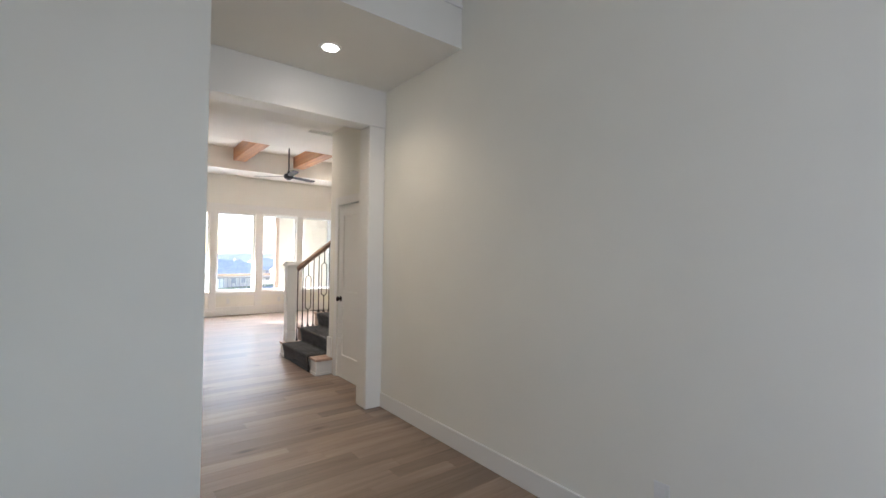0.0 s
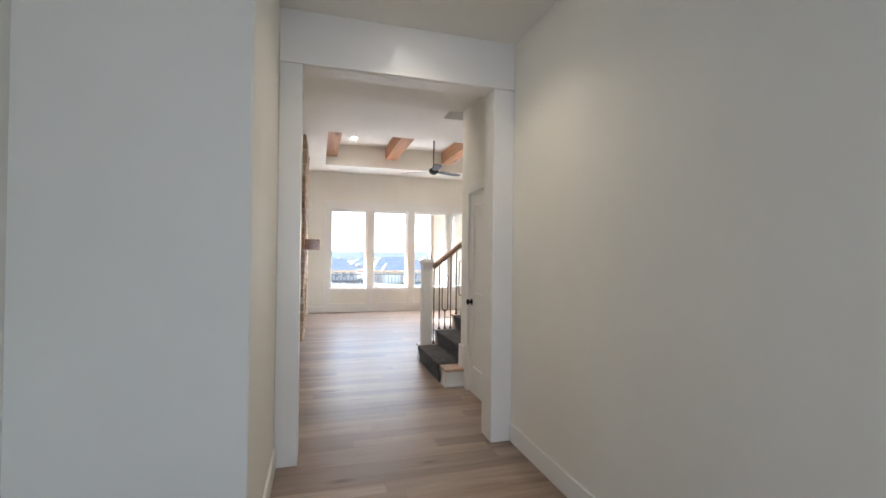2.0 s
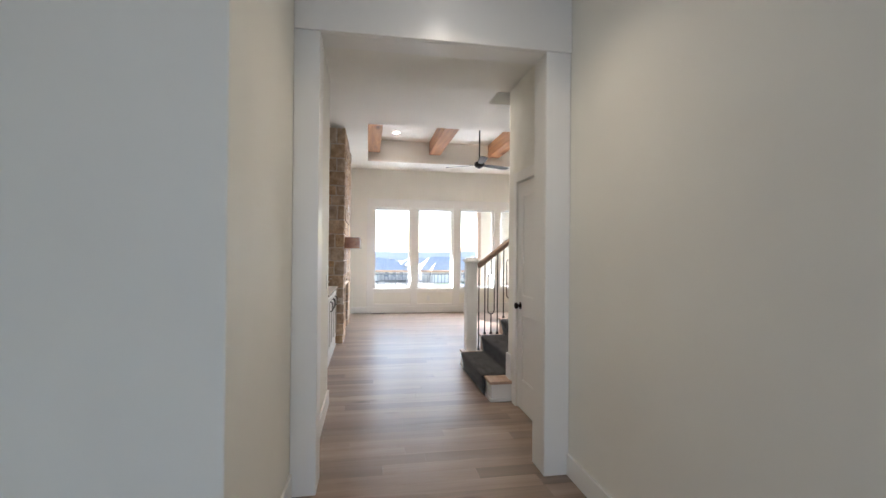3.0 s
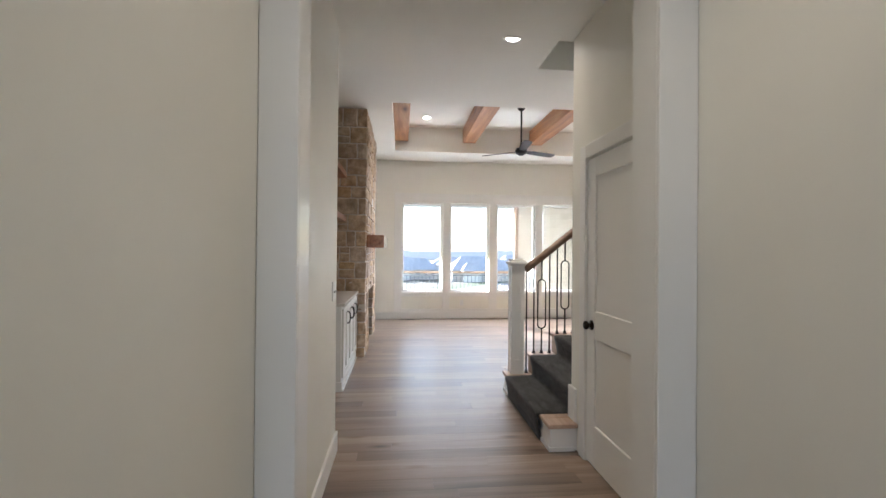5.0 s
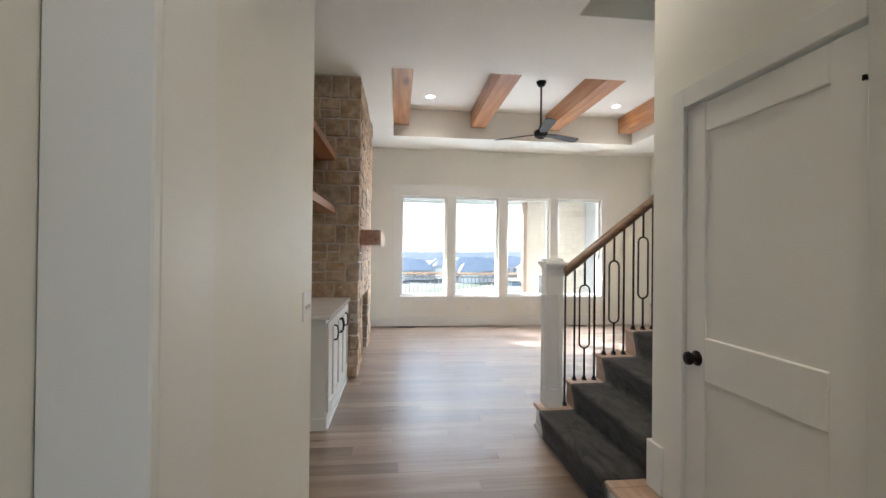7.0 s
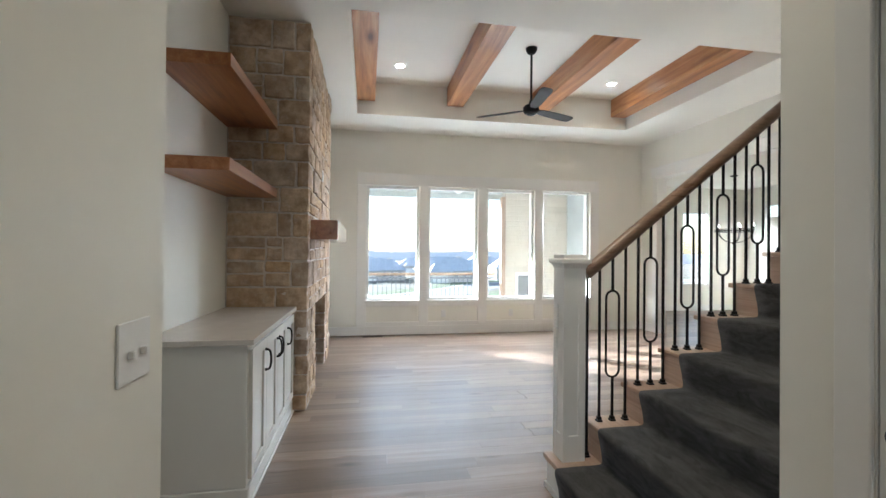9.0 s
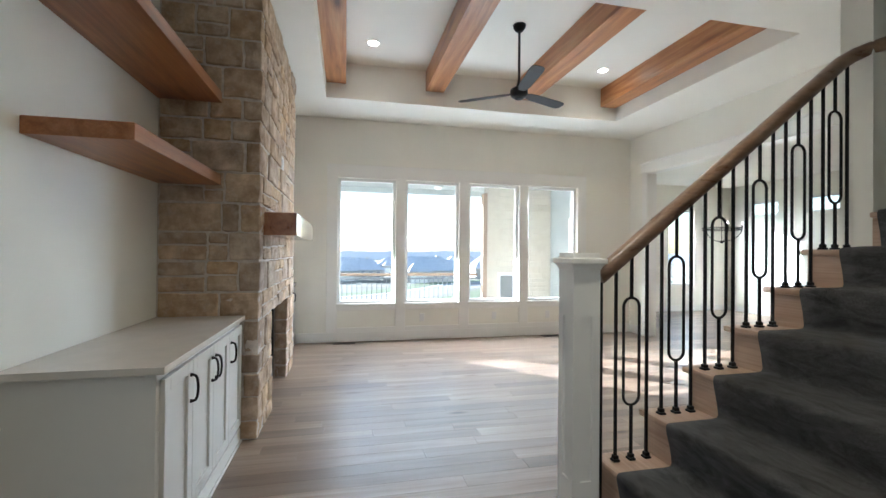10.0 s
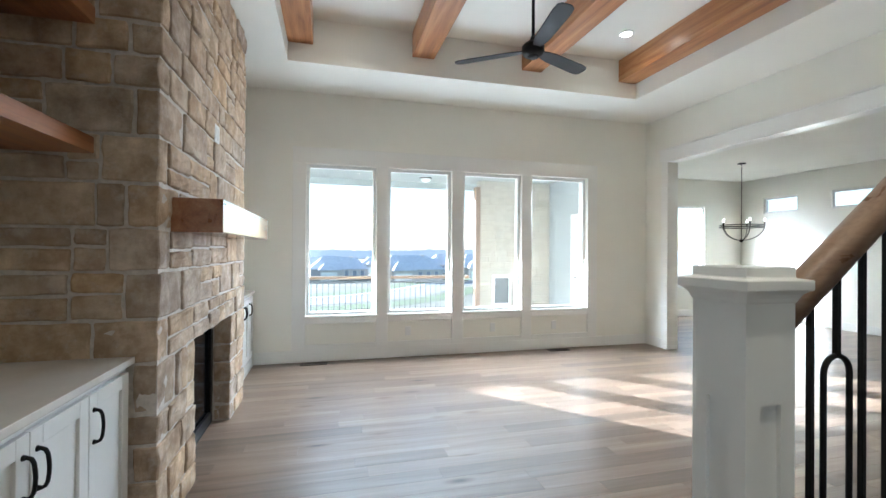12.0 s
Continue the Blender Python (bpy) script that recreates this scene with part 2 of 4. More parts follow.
def cylinder(bm, a, c, r1, r2=None, n=16):
    """A closed round bar from a to c, its radius going from r1 to r2."""
    a, c = Vector(a), Vector(c)
    r2 = r1 if r2 is None else r2
    q = (c - a).to_track_quat("Z", "Y")
    rings = []
    for p, r in ((a, r1), (c, r2)):
        rings.append([bm.verts.new(p + q @ Vector((r * math.cos(2 * math.pi * i / n), r * math.sin(2 * math.pi * i / n), 0))) for i in range(n)])
    for i in range(n):
        f = bm.faces.new((rings[0][i], rings[0][(i + 1) % n], rings[1][(i + 1) % n], rings[1][i]))
        f.smooth = True
    bm.faces.new(rings[0][::-1]), bm.faces.new(rings[1])


def lathe(profile, n=24, caps=True):
    """A round body about z from (radius, height) pairs."""
    bm = bmesh.new()
    rings = [[bm.verts.new((r * math.cos(2 * math.pi * i / n), r * math.sin(2 * math.pi * i / n), z)) for i in range(n)] for r, z in profile]
    for k in range(len(rings) - 1):
        for i in range(n):
            f = bm.faces.new((rings[k][i], rings[k][(i + 1) % n], rings[k + 1][(i + 1) % n], rings[k + 1][i]))
            f.smooth = True
    if caps:
        bm.faces.new(rings[0][::-1]), bm.faces.new(rings[-1])
    return bm


def tube(points, r, n=8, closed=False):
    """A round bar swept along points."""
    bm = bmesh.new()
    pts = [Vector(p) for p in points]
    rings = []
    for i, p in enumerate(pts):
        a = pts[i - 1] if (i or closed) else p
        c = pts[(i + 1) % len(pts)] if (i < len(pts) - 1 or closed) else p
        t = (c - a).normalized()
        u = t.cross(Vector((0, 1, 0)) if abs(t.y) < 0.9 else Vector((1, 0, 0))).normalized()
        w = t.cross(u)
        rings.append([bm.verts.new(p + r * (math.cos(2 * math.pi * k / n) * u + math.sin(2 * math.pi * k / n) * w)) for k in range(n)])
    span = len(rings) if closed else len(rings) - 1
    for i in range(span):
        A, B = rings[i], rings[(i + 1) % len(rings)]
        for k in range(n):
            f = bm.faces.new((A[k], A[(k + 1) % n], B[(k + 1) % n], B[k]))
            f.smooth = True
    if not closed:
        bm.faces.new(rings[0][::-1]), bm.faces.new(rings[-1])
    bmesh.ops.recalc_face_normals(bm, faces=bm.faces[:])
    return bm


def structure(name, bm, mat, label, category):
    return tagged(part(name, bm, mat), label, category, "", "structure")


# ---- plan, in metres ----
FX0, FX1 = 1.05, 3.52          # foyer walls
HX0, HX1 = 1.91, 3.60          # hall past the cased opening
OPY0, OPY1 = 4.62, 4.78        # wall with the cased opening
HALL_END = 6.05
LX, RX, NY = 1.25, 7.19, 11.92  # living room: left, right and window wall
C_LIV, C_TRAY, C_DROP, C_FOY = 3.25, 3.70, 3.00, 3.62
TX0, TX1, TY0, TY1 = 2.225, 6.32, 8.44, 11.06
WINDOWS = [(2.37, 3.21), (3.36, 4.19), (4.35, 5.18), (5.33, 6.20)]
WZ0, WZ1 = 0.55, 2.39
NW = 12.13                     # outer face of the window wall
DX1, DY1, C_DIN = 11.4, 14.0, 2.9

# ---- walls ----
structure("wall_foyer_right", boxes(((FX1, -1.2, 0), (FX1 + 0.08, OPY1, 3.8))), WALL, "plain warm white painted foyer wall", "wall")
structure("wall_foyer_left", boxes(((FX0 - 0.12, -1.2, 0), (FX0, 3.48, 3.8))), WALL, "plain warm white painted foyer wall", "wall")
structure("wall_foyer_return", boxes(((FX0 - 0.12, 3.48, 0), (1.84, OPY0, 3.8)), bevel=0.008), WALL, "white painted wall return with rounded corner", "wall")
structure("wall_foyer_back", boxes(((FX0 - 0.12, -1.35, 0), (1.4, -1.2, 3.8)), ((3.2, -1.35, 0), (FX1 + 0.08, -1.2, 3.8)), ((1.4, -1.35, 2.4), (3.2, -1.2, 3.8)), ((1.4, -1.35, 0), (3.2, -1.2, 0.25))), WALL, "white entry wall with a glazed opening", "wall")
structure("wall_cased_opening", boxes(((HX0 - 0.2, OPY0, 0), (1.96, OPY1, 3.3)), ((3.38, OPY0, 0), (HX1 + 0.12, OPY1, 3.3)), ((1.96, OPY0, 2.67), (3.38, OPY1, 3.3))), WALL, "white wall round the wide cased opening", "wall")
structure("wall_hall_left", boxes(((HX0 - 0.12, OPY1, 0), (HX0, HALL_END + 0.02, 2.945)), ((LX - 0.12, HALL_END - 0.1, 0), (HX0 - 0.12, HALL_END + 0.02, 3.3))), WALL, "white hallway wall ending at the living room", "wall")
DY0_, DY1_, DZ = 5.037, 5.805, 2.026
structure("wall_hall_right", boxes(((HX1, OPY1, 0), (HX1 + 0.12, DY0_, 2.945)), ((HX1, DY1_, 0), (HX1 + 0.12, HALL_END, 2.945)), ((HX1, DY0_, DZ), (HX1 + 0.12, DY1_, 2.945))), WALL, "white hallway wall with the closet door", "wall")
structure("wall_stair_near", boxes(((HX1 + 0.12, HALL_END - 0.12, 0), (8.6, HALL_END, 5.6))), WALL, "white wall along the staircase", "wall")
structure("wall_stair_far", boxes(((5.10, 7.13, 0), (RX, 7.28, 5.6)), ((3.72, 7.26, C_TRAY), (5.10, 7.38, 5.6))), WALL, "white wall where the banister ends", "wall")
structure("wall_stair_top", boxes(((8.48, HALL_END, 0), (8.6, 7.13, 5.6)), ((3.60, HALL_END, C_TRAY), (3.72, 7.26, 5.6)), ((3.6, HALL_END - 0.12, C_TRAY), (3.72, HALL_END, 5.6))), WALL, "white upper stairwell wall", "wall")
structure("wall_left", boxes(((LX - 0.12, HALL_END + 0.02, 1.985), (LX, 7.28, 3.3)), ((LX - 0.12, 7.28, 0), (LX, 12.08, 3.3)), ((LX - 0.12, HALL_END + 0.02, 0), (LX, 6.3, 1.985))), WALL, "white living room wall with a plain doorway", "wall")
side = boxes(((-2.0, 5.2, 0), (-1.88, 8.4, 2.9)), ((-1.88, 5.2, 0), (LX - 0.12, 5.32, 2.9)), ((-1.88, 8.28, 0), (LX - 0.12, 8.4, 2.9)), ((-2.0, 5.2, 2.9), (LX - 0.12, 8.4, 3.0)))
structure("wall_side_room", side, WALL, "plain white side room beyond the doorway", "wall")
wb = []
edges = [LX - 0.12] + [e for w in WINDOWS for e in w] + [RX + 0.14]
for a, c in zip(edges[0::2], edges[1::2]):
    wb.append(((a, NY, 0), (c, NW, 3.3)))
for a, c in WINDOWS:
    wb.append(((a, NY, 0), (c, NW, WZ0)))
    wb.append(((a, NY, WZ1), (c, NW, 3.3)))
structure("wall_north", boxes(*wb), WALL, "cream white wall with four tall windows", "wall")
structure("wall_right", boxes(((RX, 7.28, 0), (RX + 0.14, 7.8, 3.3)), ((RX, 7.8, 2.62), (RX + 0.14, 11.49, 3.3)), ((RX, 11.49, 0), (RX + 0.14, NY, 3.3))), WALL, "cream white wall with a wide opening to the dining room", "wall")
SMALL = [(12.8, 13.5), (11.53, 12.23), (10.4, 11.1)]
db = [((RX + 0.14, DY1, 0), (9.70, DY1 + 0.15, 3.1)), ((10.42, DY1, 0), (DX1, DY1 + 0.15, 3.1)), ((9.70, DY1, 0), (10.42, DY1 + 0.15, 0.6)), ((9.70, DY1, 2.33), (10.42, DY1 + 0.15, 3.1)),
      ((DX1, 7.0, 0), (DX1 + 0.15, DY1 + 0.15, 2.16)), ((DX1, 7.0, 2.49), (DX1 + 0.15, DY1 + 0.15, 3.1)),
      ((RX + 0.14, 6.88, 0), (DX1 + 0.15, 7.0, 3.1))]
ys = [7.0] + [e for w in sorted(SMALL) for e in w] + [DY1 + 0.15]
for a, c in zip(ys[0::2], ys[1::2]):
    db.append(((DX1, a, 2.16), (DX1 + 0.15, c, 2.49)))
structure("wall_porch", boxes(((RX - 0.03, NW, -0.14), (RX + 0.13, 15.7, 3.3))), PORCHWALL, "pale grey painted porch end wall", "wall")
structure("wall_dining", boxes(*db), WALL, "white dining room walls with high windows", "wall")

# ---- ceilings ----
structure("ceiling_foyer", boxes(((FX0 - 0.12, -1.35, C_FOY), (FX1 + 0.08, 3.47, C_FOY + 0.1)), ((FX0 - 0.12, 3.47, C_DROP), (FX1, OPY0, C_FOY + 0.1))), CEIL, "pale ceiling with a dropped soffit before the opening", "ceiling")
structure("ceiling_living", boxes(
    ((LX - 0.12, HALL_END + 0.02, C_LIV), (3.72, TY0, C_TRAY)), ((HX0 - 0.12, OPY1, 2.945), (HX1 + 0.12, HALL_END + 0.02, C_TRAY)), ((3.72, 7.26, C_LIV), (RX + 0.14, TY0, C_TRAY)),
    ((LX - 0.12, TY0, C_LIV), (TX0, TY1, C_TRAY)), ((TX1, TY0, C_LIV), (RX + 0.14, TY1, C_TRAY)),
    ((LX - 0.12, TY1, C_LIV), (RX + 0.14, 12.08, C_TRAY)), ((TX0 - 0.1, TY0 - 0.1, C_TRAY), (TX1 + 0.1, TY1 + 0.1, C_TRAY + 0.1)),
    ((3.6, HALL_END - 0.12, 5.5), (8.6, 7.4, 5.6))), CEIL, "white ceiling with a deep recessed tray", "ceiling")
structure("ceiling_dining", boxes(((RX + 0.14, 6.88, C_DIN), (DX1 + 0.15, DY1 + 0.15, 3.05))), CEIL, "flat white dining room ceiling", "ceiling")

# ---- trim ----


def trim(name, pairs, label, category="trim", bevel=0.003):
    return structure(name, boxes(*pairs, bevel=bevel, seg=1), TRIM, label, category)


P, BH = 0.016, 0.135
trim("baseboard_foyer", [((FX1 - P, -1.2, 0), (FX1, 4.598, BH))], "tall white baseboard along the foyer wall", "baseboard")
trim("baseboard_return", [((FX0, 3.48 - P, 0), (1.84 + P, 3.48, BH)), ((1.84, 3.48, 0), (1.84 + P, 4.598, BH))], "tall white baseboard round the wall return", "baseboard")
trim("baseboard_hall", [((HX0, OPY1 + 0.02, 0), (HX0 + P, HALL_END + 0.02 + P, BH)), ((HX1 - P, OPY1 + 0.02, 0), (HX1, DY0_ - 0.095, BH))], "tall white baseboard in the hallway", "baseboard")
trim("baseboard_left", [((LX + 0.001, 7.28, 0), (LX + P, 7.328, BH))], "short white baseboard beside the cabinet", "baseboard")
trim("baseboard_north", [((1.80, NY - 0.02, 0), (RX, NY, 0.14))], "white baseboard under the windows", "baseboard")
trim("baseboard_right", [((RX - P, 11.60, 0), (RX, NY - 0.02, BH))], "white baseboard beside the dining opening", "baseboard")
trim("baseboard_dining", [((RX + 0.14, DY1 - P, 0), (DX1, DY1, BH)), ((DX1 - P, 7.0, 0), (DX1, DY1 - P, BH))], "white baseboard in the dining room", "baseboard")
# cased opening: side boards, proud head board and jamb lining
trim("cased_opening_trim", [((1.842, OPY0 - 0.02, 0), (1.985, OPY0, 2.65)), ((3.355, OPY0 - 0.02, 0), (FX1 - 0.002, OPY0, 2.65)),
     ((1.842, OPY0 - 0.032, 2.65), (FX1 - 0.002, OPY0, C_DROP)),
     ((1.96, OPY0, 0), (1.985, OPY1 + 0.018, 2.65)), ((3.355, OPY0, 0), (3.38, OPY1 + 0.018, 2.65)), ((1.96, OPY0, 2.65), (3.38, OPY1 + 0.018, 2.67)),
     ((HX0, OPY1, 0), (1.96, OPY1 + 0.018, 2.75)), ((3.38, OPY1, 0), (HX1 - 0.002, OPY1 + 0.018, 2.75)), ((1.96, OPY1, 2.67), (3.38, OPY1 + 0.018, 2.75))],
     "white painted flat boards casing the wide opening", "casing")
trim("crown_foyer", [((FX0, 3.44, C_FOY - 0.09), (FX1, 3.47, C_FOY)), ((FX0, 3.455, C_FOY - 0.32), (FX1, 3.47, C_FOY - 0.29)), ((FX1 - 0.03, -1.2, C_FOY - 0.09), (FX1, 3.44, C_FOY))], "white stepped trim under the foyer ceiling", "crown")
# closet door casing
trim("door_casing", [((HX1 - 0.014, DY1_, 0), (HX1, DY1_ + 0.085, DZ + 0.09)), ((HX1 - 0.014, DY0_ - 0.085, 0), (HX1, DY0_, DZ + 0.09)), ((HX1 - 0.014, DY0_, DZ), (HX1, DY1_, DZ + 0.09))], "white flat casing round the closet door", "casing")
# dining opening
trim("dining_opening_trim", [((RX - 0.018, 11.49, 0), (RX, 11.59, 2.62)), ((RX - 0.022, 7.6, 2.62), (RX, 11.62, 2.77)), ((RX - 0.034, 7.58, 2.77), (RX, 11.64, 2.79)),
     ((RX - 0.018, 11.472, 0), (RX + 0.158, 11.49, 2.62)), ((RX - 0.018, 7.8, 2.602), (RX + 0.158, 11.472, 2.62))], "white casing and head board of the dining opening", "casing")
# window wall: casing boards, stool, apron panels
wt = [((2.215, NY - 0.02, 2.39), (6.355, NY, 2.585)), ((2.215, NY - 0.02, 0.14), (2.37, NY, 2.39)), ((6.20, NY - 0.02, 0.14), (6.355, NY, 2.39))]
for (a0, a1), (b0, b1) in zip(WINDOWS, WINDOWS[1:]):
    wt.append(((a1, NY - 0.02, 0.14), (b0, NY, 2.39)))
for a, c in WINDOWS:
    wt.append(((a, NY - 0.02, 0.455), (c, NY, 0.525)))
    wt.append(((a, NY - 0.02, 0.14), (c, NY, 0.205)))
trim("window_wall_casing", wt, "white flat casing with panelled apron below windows", "casing")
for i, (a, c) in enumerate(WINDOWS):
    w = root("window_%d" % (i + 1), ((a + c) / 2, 12.0, WZ0), "tall fixed window in white casing overlooking the porch", "window", "living room windows", "structure")
    hw, hh = (c - a) / 2, WZ1 - WZ0
    f = 0.038
    part("window_frame", boxes(((-hw, -0.03, 0), (-hw + f, 0.05, hh)), ((hw - f, -0.03, 0), (hw, 0.05, hh)), ((-hw + f, -0.03, 0), (hw - f, 0.05, f)), ((-hw + f, -0.03, hh - f), (hw - f, 0.05, hh)), bevel=0.004, seg=1), PLASTIC, w)
    part("window_sill", boxes(((-hw - 0.02, -0.104, -0.028), (hw + 0.02, -0.028, 0.002)), bevel=0.004, seg=1), TRIM, w)
    pane = part("pane", boxes(((-hw + f, 0.005, f), (hw - f, 0.013, hh - f))), GLASS, w)
    pane.visible_shadow = False


def plain_window(name, lo, hi, label, group):
    """A framed pane filling the opening lo..hi in a wall."""
    c = [(p + q) / 2 for p, q in zip(lo, hi)]
    w = root(name, (c[0], c[1], lo[2]), label, "window", group, "structure")
    d = [(q - p) / 2 for p, q in zip(lo, hi)]
    ax = 0 if d[0] > d[1] else 1
    h, f = hi[2] - lo[2], 0.04

    def bx(u0, u1, t0, t1, z0, z1):
        return ((u0, t0, z0), (u1, t1, z1)) if ax == 0 else ((t0, u0, z0), (t1, u1, z1))
    u, t = d[ax], d[1 - ax]
    part("window_frame", boxes(bx(-u, -u + f, -t, t, 0, h), bx(u - f, u, -t, t, 0, h), bx(-u + f, u - f, -t, t, 0, f), bx(-u + f, u - f, -t, t, h - f, h), bevel=0.004, seg=1), PLASTIC, w)
    p = part("pane", boxes(bx(-u + f, u - f, -0.004, 0.004, f, h - f)), GLASS, w)
    p.visible_shadow = False
    return w


plain_window("window_5", (9.70, DY1 + 0.03, 0.6), (10.42, DY1 + 0.10, 2.33), "tall white-framed dining room window", "dining windows")
for i, (a, c) in enumerate(SMALL):
    plain_window("window_%d" % (6 + i), (DX1 + 0.03, a, 2.16), (DX1 + 0.10, c, 2.49), "small high white-framed transom window", "dining transoms")
plain_window("window_9", (1.4, -1.31, 0.25), (3.2, -1.24, 2.4), "large glazed entry window", "entry")

# ---- closet door ----
door = root("door_1", (HX1 + 0.003, (DY0_ + DY1_) / 2, 0), "closed white two-panel closet door with black knob", "door", "", "structure")
hw = 0.379
part("leaf", boxes(((0, -hw, 0.01), (0.035, -hw + 0.115, 2.013)), ((0, hw - 0.115, 0.01), (0.035, hw, 2.013)), ((0, -hw + 0.115, 0.01), (0.035, hw - 0.115, 0.275)),
     ((0, -hw + 0.115, 0.832), (0.035, hw - 0.115, 1.015)), ((0, -hw + 0.115, 1.888), (0.035, hw - 0.115, 2.013)), bevel=0.004, seg=1), TRIM, door)
for z0, z1 in ((0.275, 0.832), (1.015, 1.888)):
    part("panel", boxes(((0.012, -hw + 0.115, z0), (0.025, hw - 0.115, z1))), TRIM, door)
part("door_jamb", boxes(((0.001, hw + 0.003, 0), (0.1, hw + 0.0049, 2.025)), ((0.001, -hw - 0.0049, 0), (0.1, -hw - 0.003, 2.025)), ((0.04, -hw, 2.015), (0.08, hw, 2.025))), TRIM, door)
kb = lathe([(0.033, 0.0), (0.032, 0.005), (0.013, 0.009), (0.012, 0.021), (0.024, 0.027), (0.029, 0.037), (0.027, 0.048), (0.013, 0.055)])
bmesh.ops.rotate(kb, verts=kb.verts[:], matrix=Matrix.Rotation(radians(-90), 3, "Y"))
bmesh.ops.translate(kb, verts=kb.verts[:], vec=(0, hw - 0.072, 0.919))
part("door_knob", kb, BRONZE, door, "round dark bronze knob")
for z in (1.857,):
    hb = bmesh.new()
    cylinder(hb, (-0.024, -hw - 0.004, z - 0.007), (-0.024, -hw - 0.004, z + 0.007), 0.006, n=10)
    add_box(hb, (-0.024, -hw - 0.005, z - 0.007), (0.0, -hw - 0.003, z + 0.007))
    part("hinge", hb, BRONZE, door, "small black hinge pin tip")

# ---- staircase ----
RISE, GO, SX, NSTEP = 0.1925, 0.242, 3.40, 14
STY0, STY1 = HALL_END, 7.26


def tread_z(n):
    return 0.195 + RISE * (n - 1)


def riser_x(n):
    return SX + GO * (n - 1)


stairs = root("staircase", (0, 0, 0), "oak staircase with dark grey carpet runner beside wall", "staircase")
part("first_step", boxes(((SX + 0.006, 5.945, 0), (riser_x(2) + 0.02, 7.284, 0.165)), bevel=0.003, seg=1), TRIM, stairs, "white painted bullnose starting step")
part("base_shoe", boxes(((SX - 0.006, 5.933, 0), (SX + 0.006, 7.296, 0.03)), ((SX + 0.006, 7.284, 0), (riser_x(2), 7.296, 0.03)), ((SX, 5.933, 0), (3.58, 5.945, 0.03)), bevel=0.002, seg=1), TRIM, stairs)
for n in range(1, NSTEP):
    x0, z = riser_x(n), tread_z(n)
    y0, y1 = (5.915, 7.297) if n == 1 else (STY0, STY1 + 0.025)
    x1 = riser_x(n + 1) + 0.018
    if n == 1:
        bmt = boxes(((x0 - 0.014, y0, z - 0.03), (HX1 - 0.003, STY0 - 0.002, z)), ((x0 - 0.014, STY0 - 0.002, z - 0.03), (x1, y1, z)), bevel=0.008)
    else:
        if x0 > 4.9:
            y1 = 7.128
        bmt = boxes(((x0 - 0.025, y0, z - 0.03), (x1, y1, z)), bevel=0.011)
    part("tread", bmt, TREADWOOD, stairs, "light oak tread with rounded nosing")
    if n > 1:
        part("riser", boxes(((x0, STY0, tread_z(n - 1)), (x0 + 0.017, min(y1, STY1), z - 0.03))), TREADWOOD, stairs, "light oak riser")
# closed side below the treads
bm = bmesh.new()
prof = [(riser_x(2) + 0.018, 0.0)]
for n in range(2, 9):
    if riser_x(n) > 5.08:
        break
    prof += [(riser_x(n) + 0.018, tread_z(n) - 0.031), (min(riser_x(n + 1) + 0.018, 5.099), tread_z(n) - 0.031)]
prof.append((5.099, 0.0))
front = [bm.verts.new((x, STY1 - 0.012, z)) for x, z in prof]
back = [bm.verts.new((x, STY1 - 0.13, z)) for x, z in prof]
bm.faces.new(front), bm.faces.new(back[::-1])
for i in range(len(prof)):
    bm.faces.new((front[i], back[i], back[(i + 1) % len(prof)], front[(i + 1) % len(prof)]))
bmesh.ops.recalc_face_normals(bm, faces=bm.faces[:])
part("side_panel", bm, TRIM, stairs, "white panel closing the stair side")
part("landing", boxes(((riser_x(NSTEP), STY0, tread_z(NSTEP) - 0.2), (8.48, 7.128, tread_z(NSTEP)))), TREADWOOD, stairs)
# wall skirt at the corner
part("skirt_block", boxes(((HX1 - 0.018, HALL_END - 0.10, 0.196), (HX1, HALL_END + 0.02, 0.43)), ((HX1, HALL_END + 0.001, 0.196), (HX1 + 0.05, HALL_END + 0.02, 0.43)), bevel=0.003, seg=1), TRIM, stairs, "white baseboard end block")


def runner():
    """The carpet as one folded strip over treads and risers."""
    line = [(SX - 0.014, 0.004)]
    for n in range(1, NSTEP):
        x, z = riser_x(n), tread_z(n)
        line += [(x - 0.014, z - RISE * 0.78), (x - 0.022, z - RISE * 0.5), (x - 0.035, z - 0.042), (x - 0.040, z - 0.018), (x - 0.041, z - 0.002), (x - 0.037, z + 0.009), (x - 0.027, z + 0.0145), (x - 0.005, z + 0.015), (x + 0.05, z + 0.015), (x + GO - 0.045, z + 0.015), (x + GO - 0.020, z + 0.018), (x + GO - 0.013, z + 0.03)]
    bm = bmesh.new()
    ys = [STY0 + 0.07 + (7.085 - STY0 - 0.07) * k / 12 for k in range(13)]
    rows = []
    for j, y in enumerate(ys):
        row = []
        for i, (x, z) in enumerate(line):
            e = -0.006 if j in (0, 12) else 0.0
            yy = y if x < HX1 or j else STY0 + 0.004
            w = 0.003 * noise.noise(Vector((x * 5, y * 3, z * 5)))
            row.append(bm.verts.new((x - e * 0.5 + w, yy, z + e + w)))
        rows.append(row)
    for a, c in zip(rows, rows[1:]):
        for i in range(len(line) - 1):
            f = bm.faces.new((a[i], c[i], c[i + 1], a[i + 1]))
            f.smooth = True
    for row, flip in ((rows[0], False), (rows[-1], True)):
        low = [bm.verts.new((v.co.x + 0.012, v.co.y, v.co.z - 0.014)) for v in row]
        for i in range(len(row) - 1):
            q = (row[i], row[i + 1], low[i + 1], low[i])
            bm.faces.new(q if not flip else q[::-1])
    return bm


tagged(part("stair_runner", runner(), CARPET), "dark grey plush carpet runner over the stairs", "carpet")

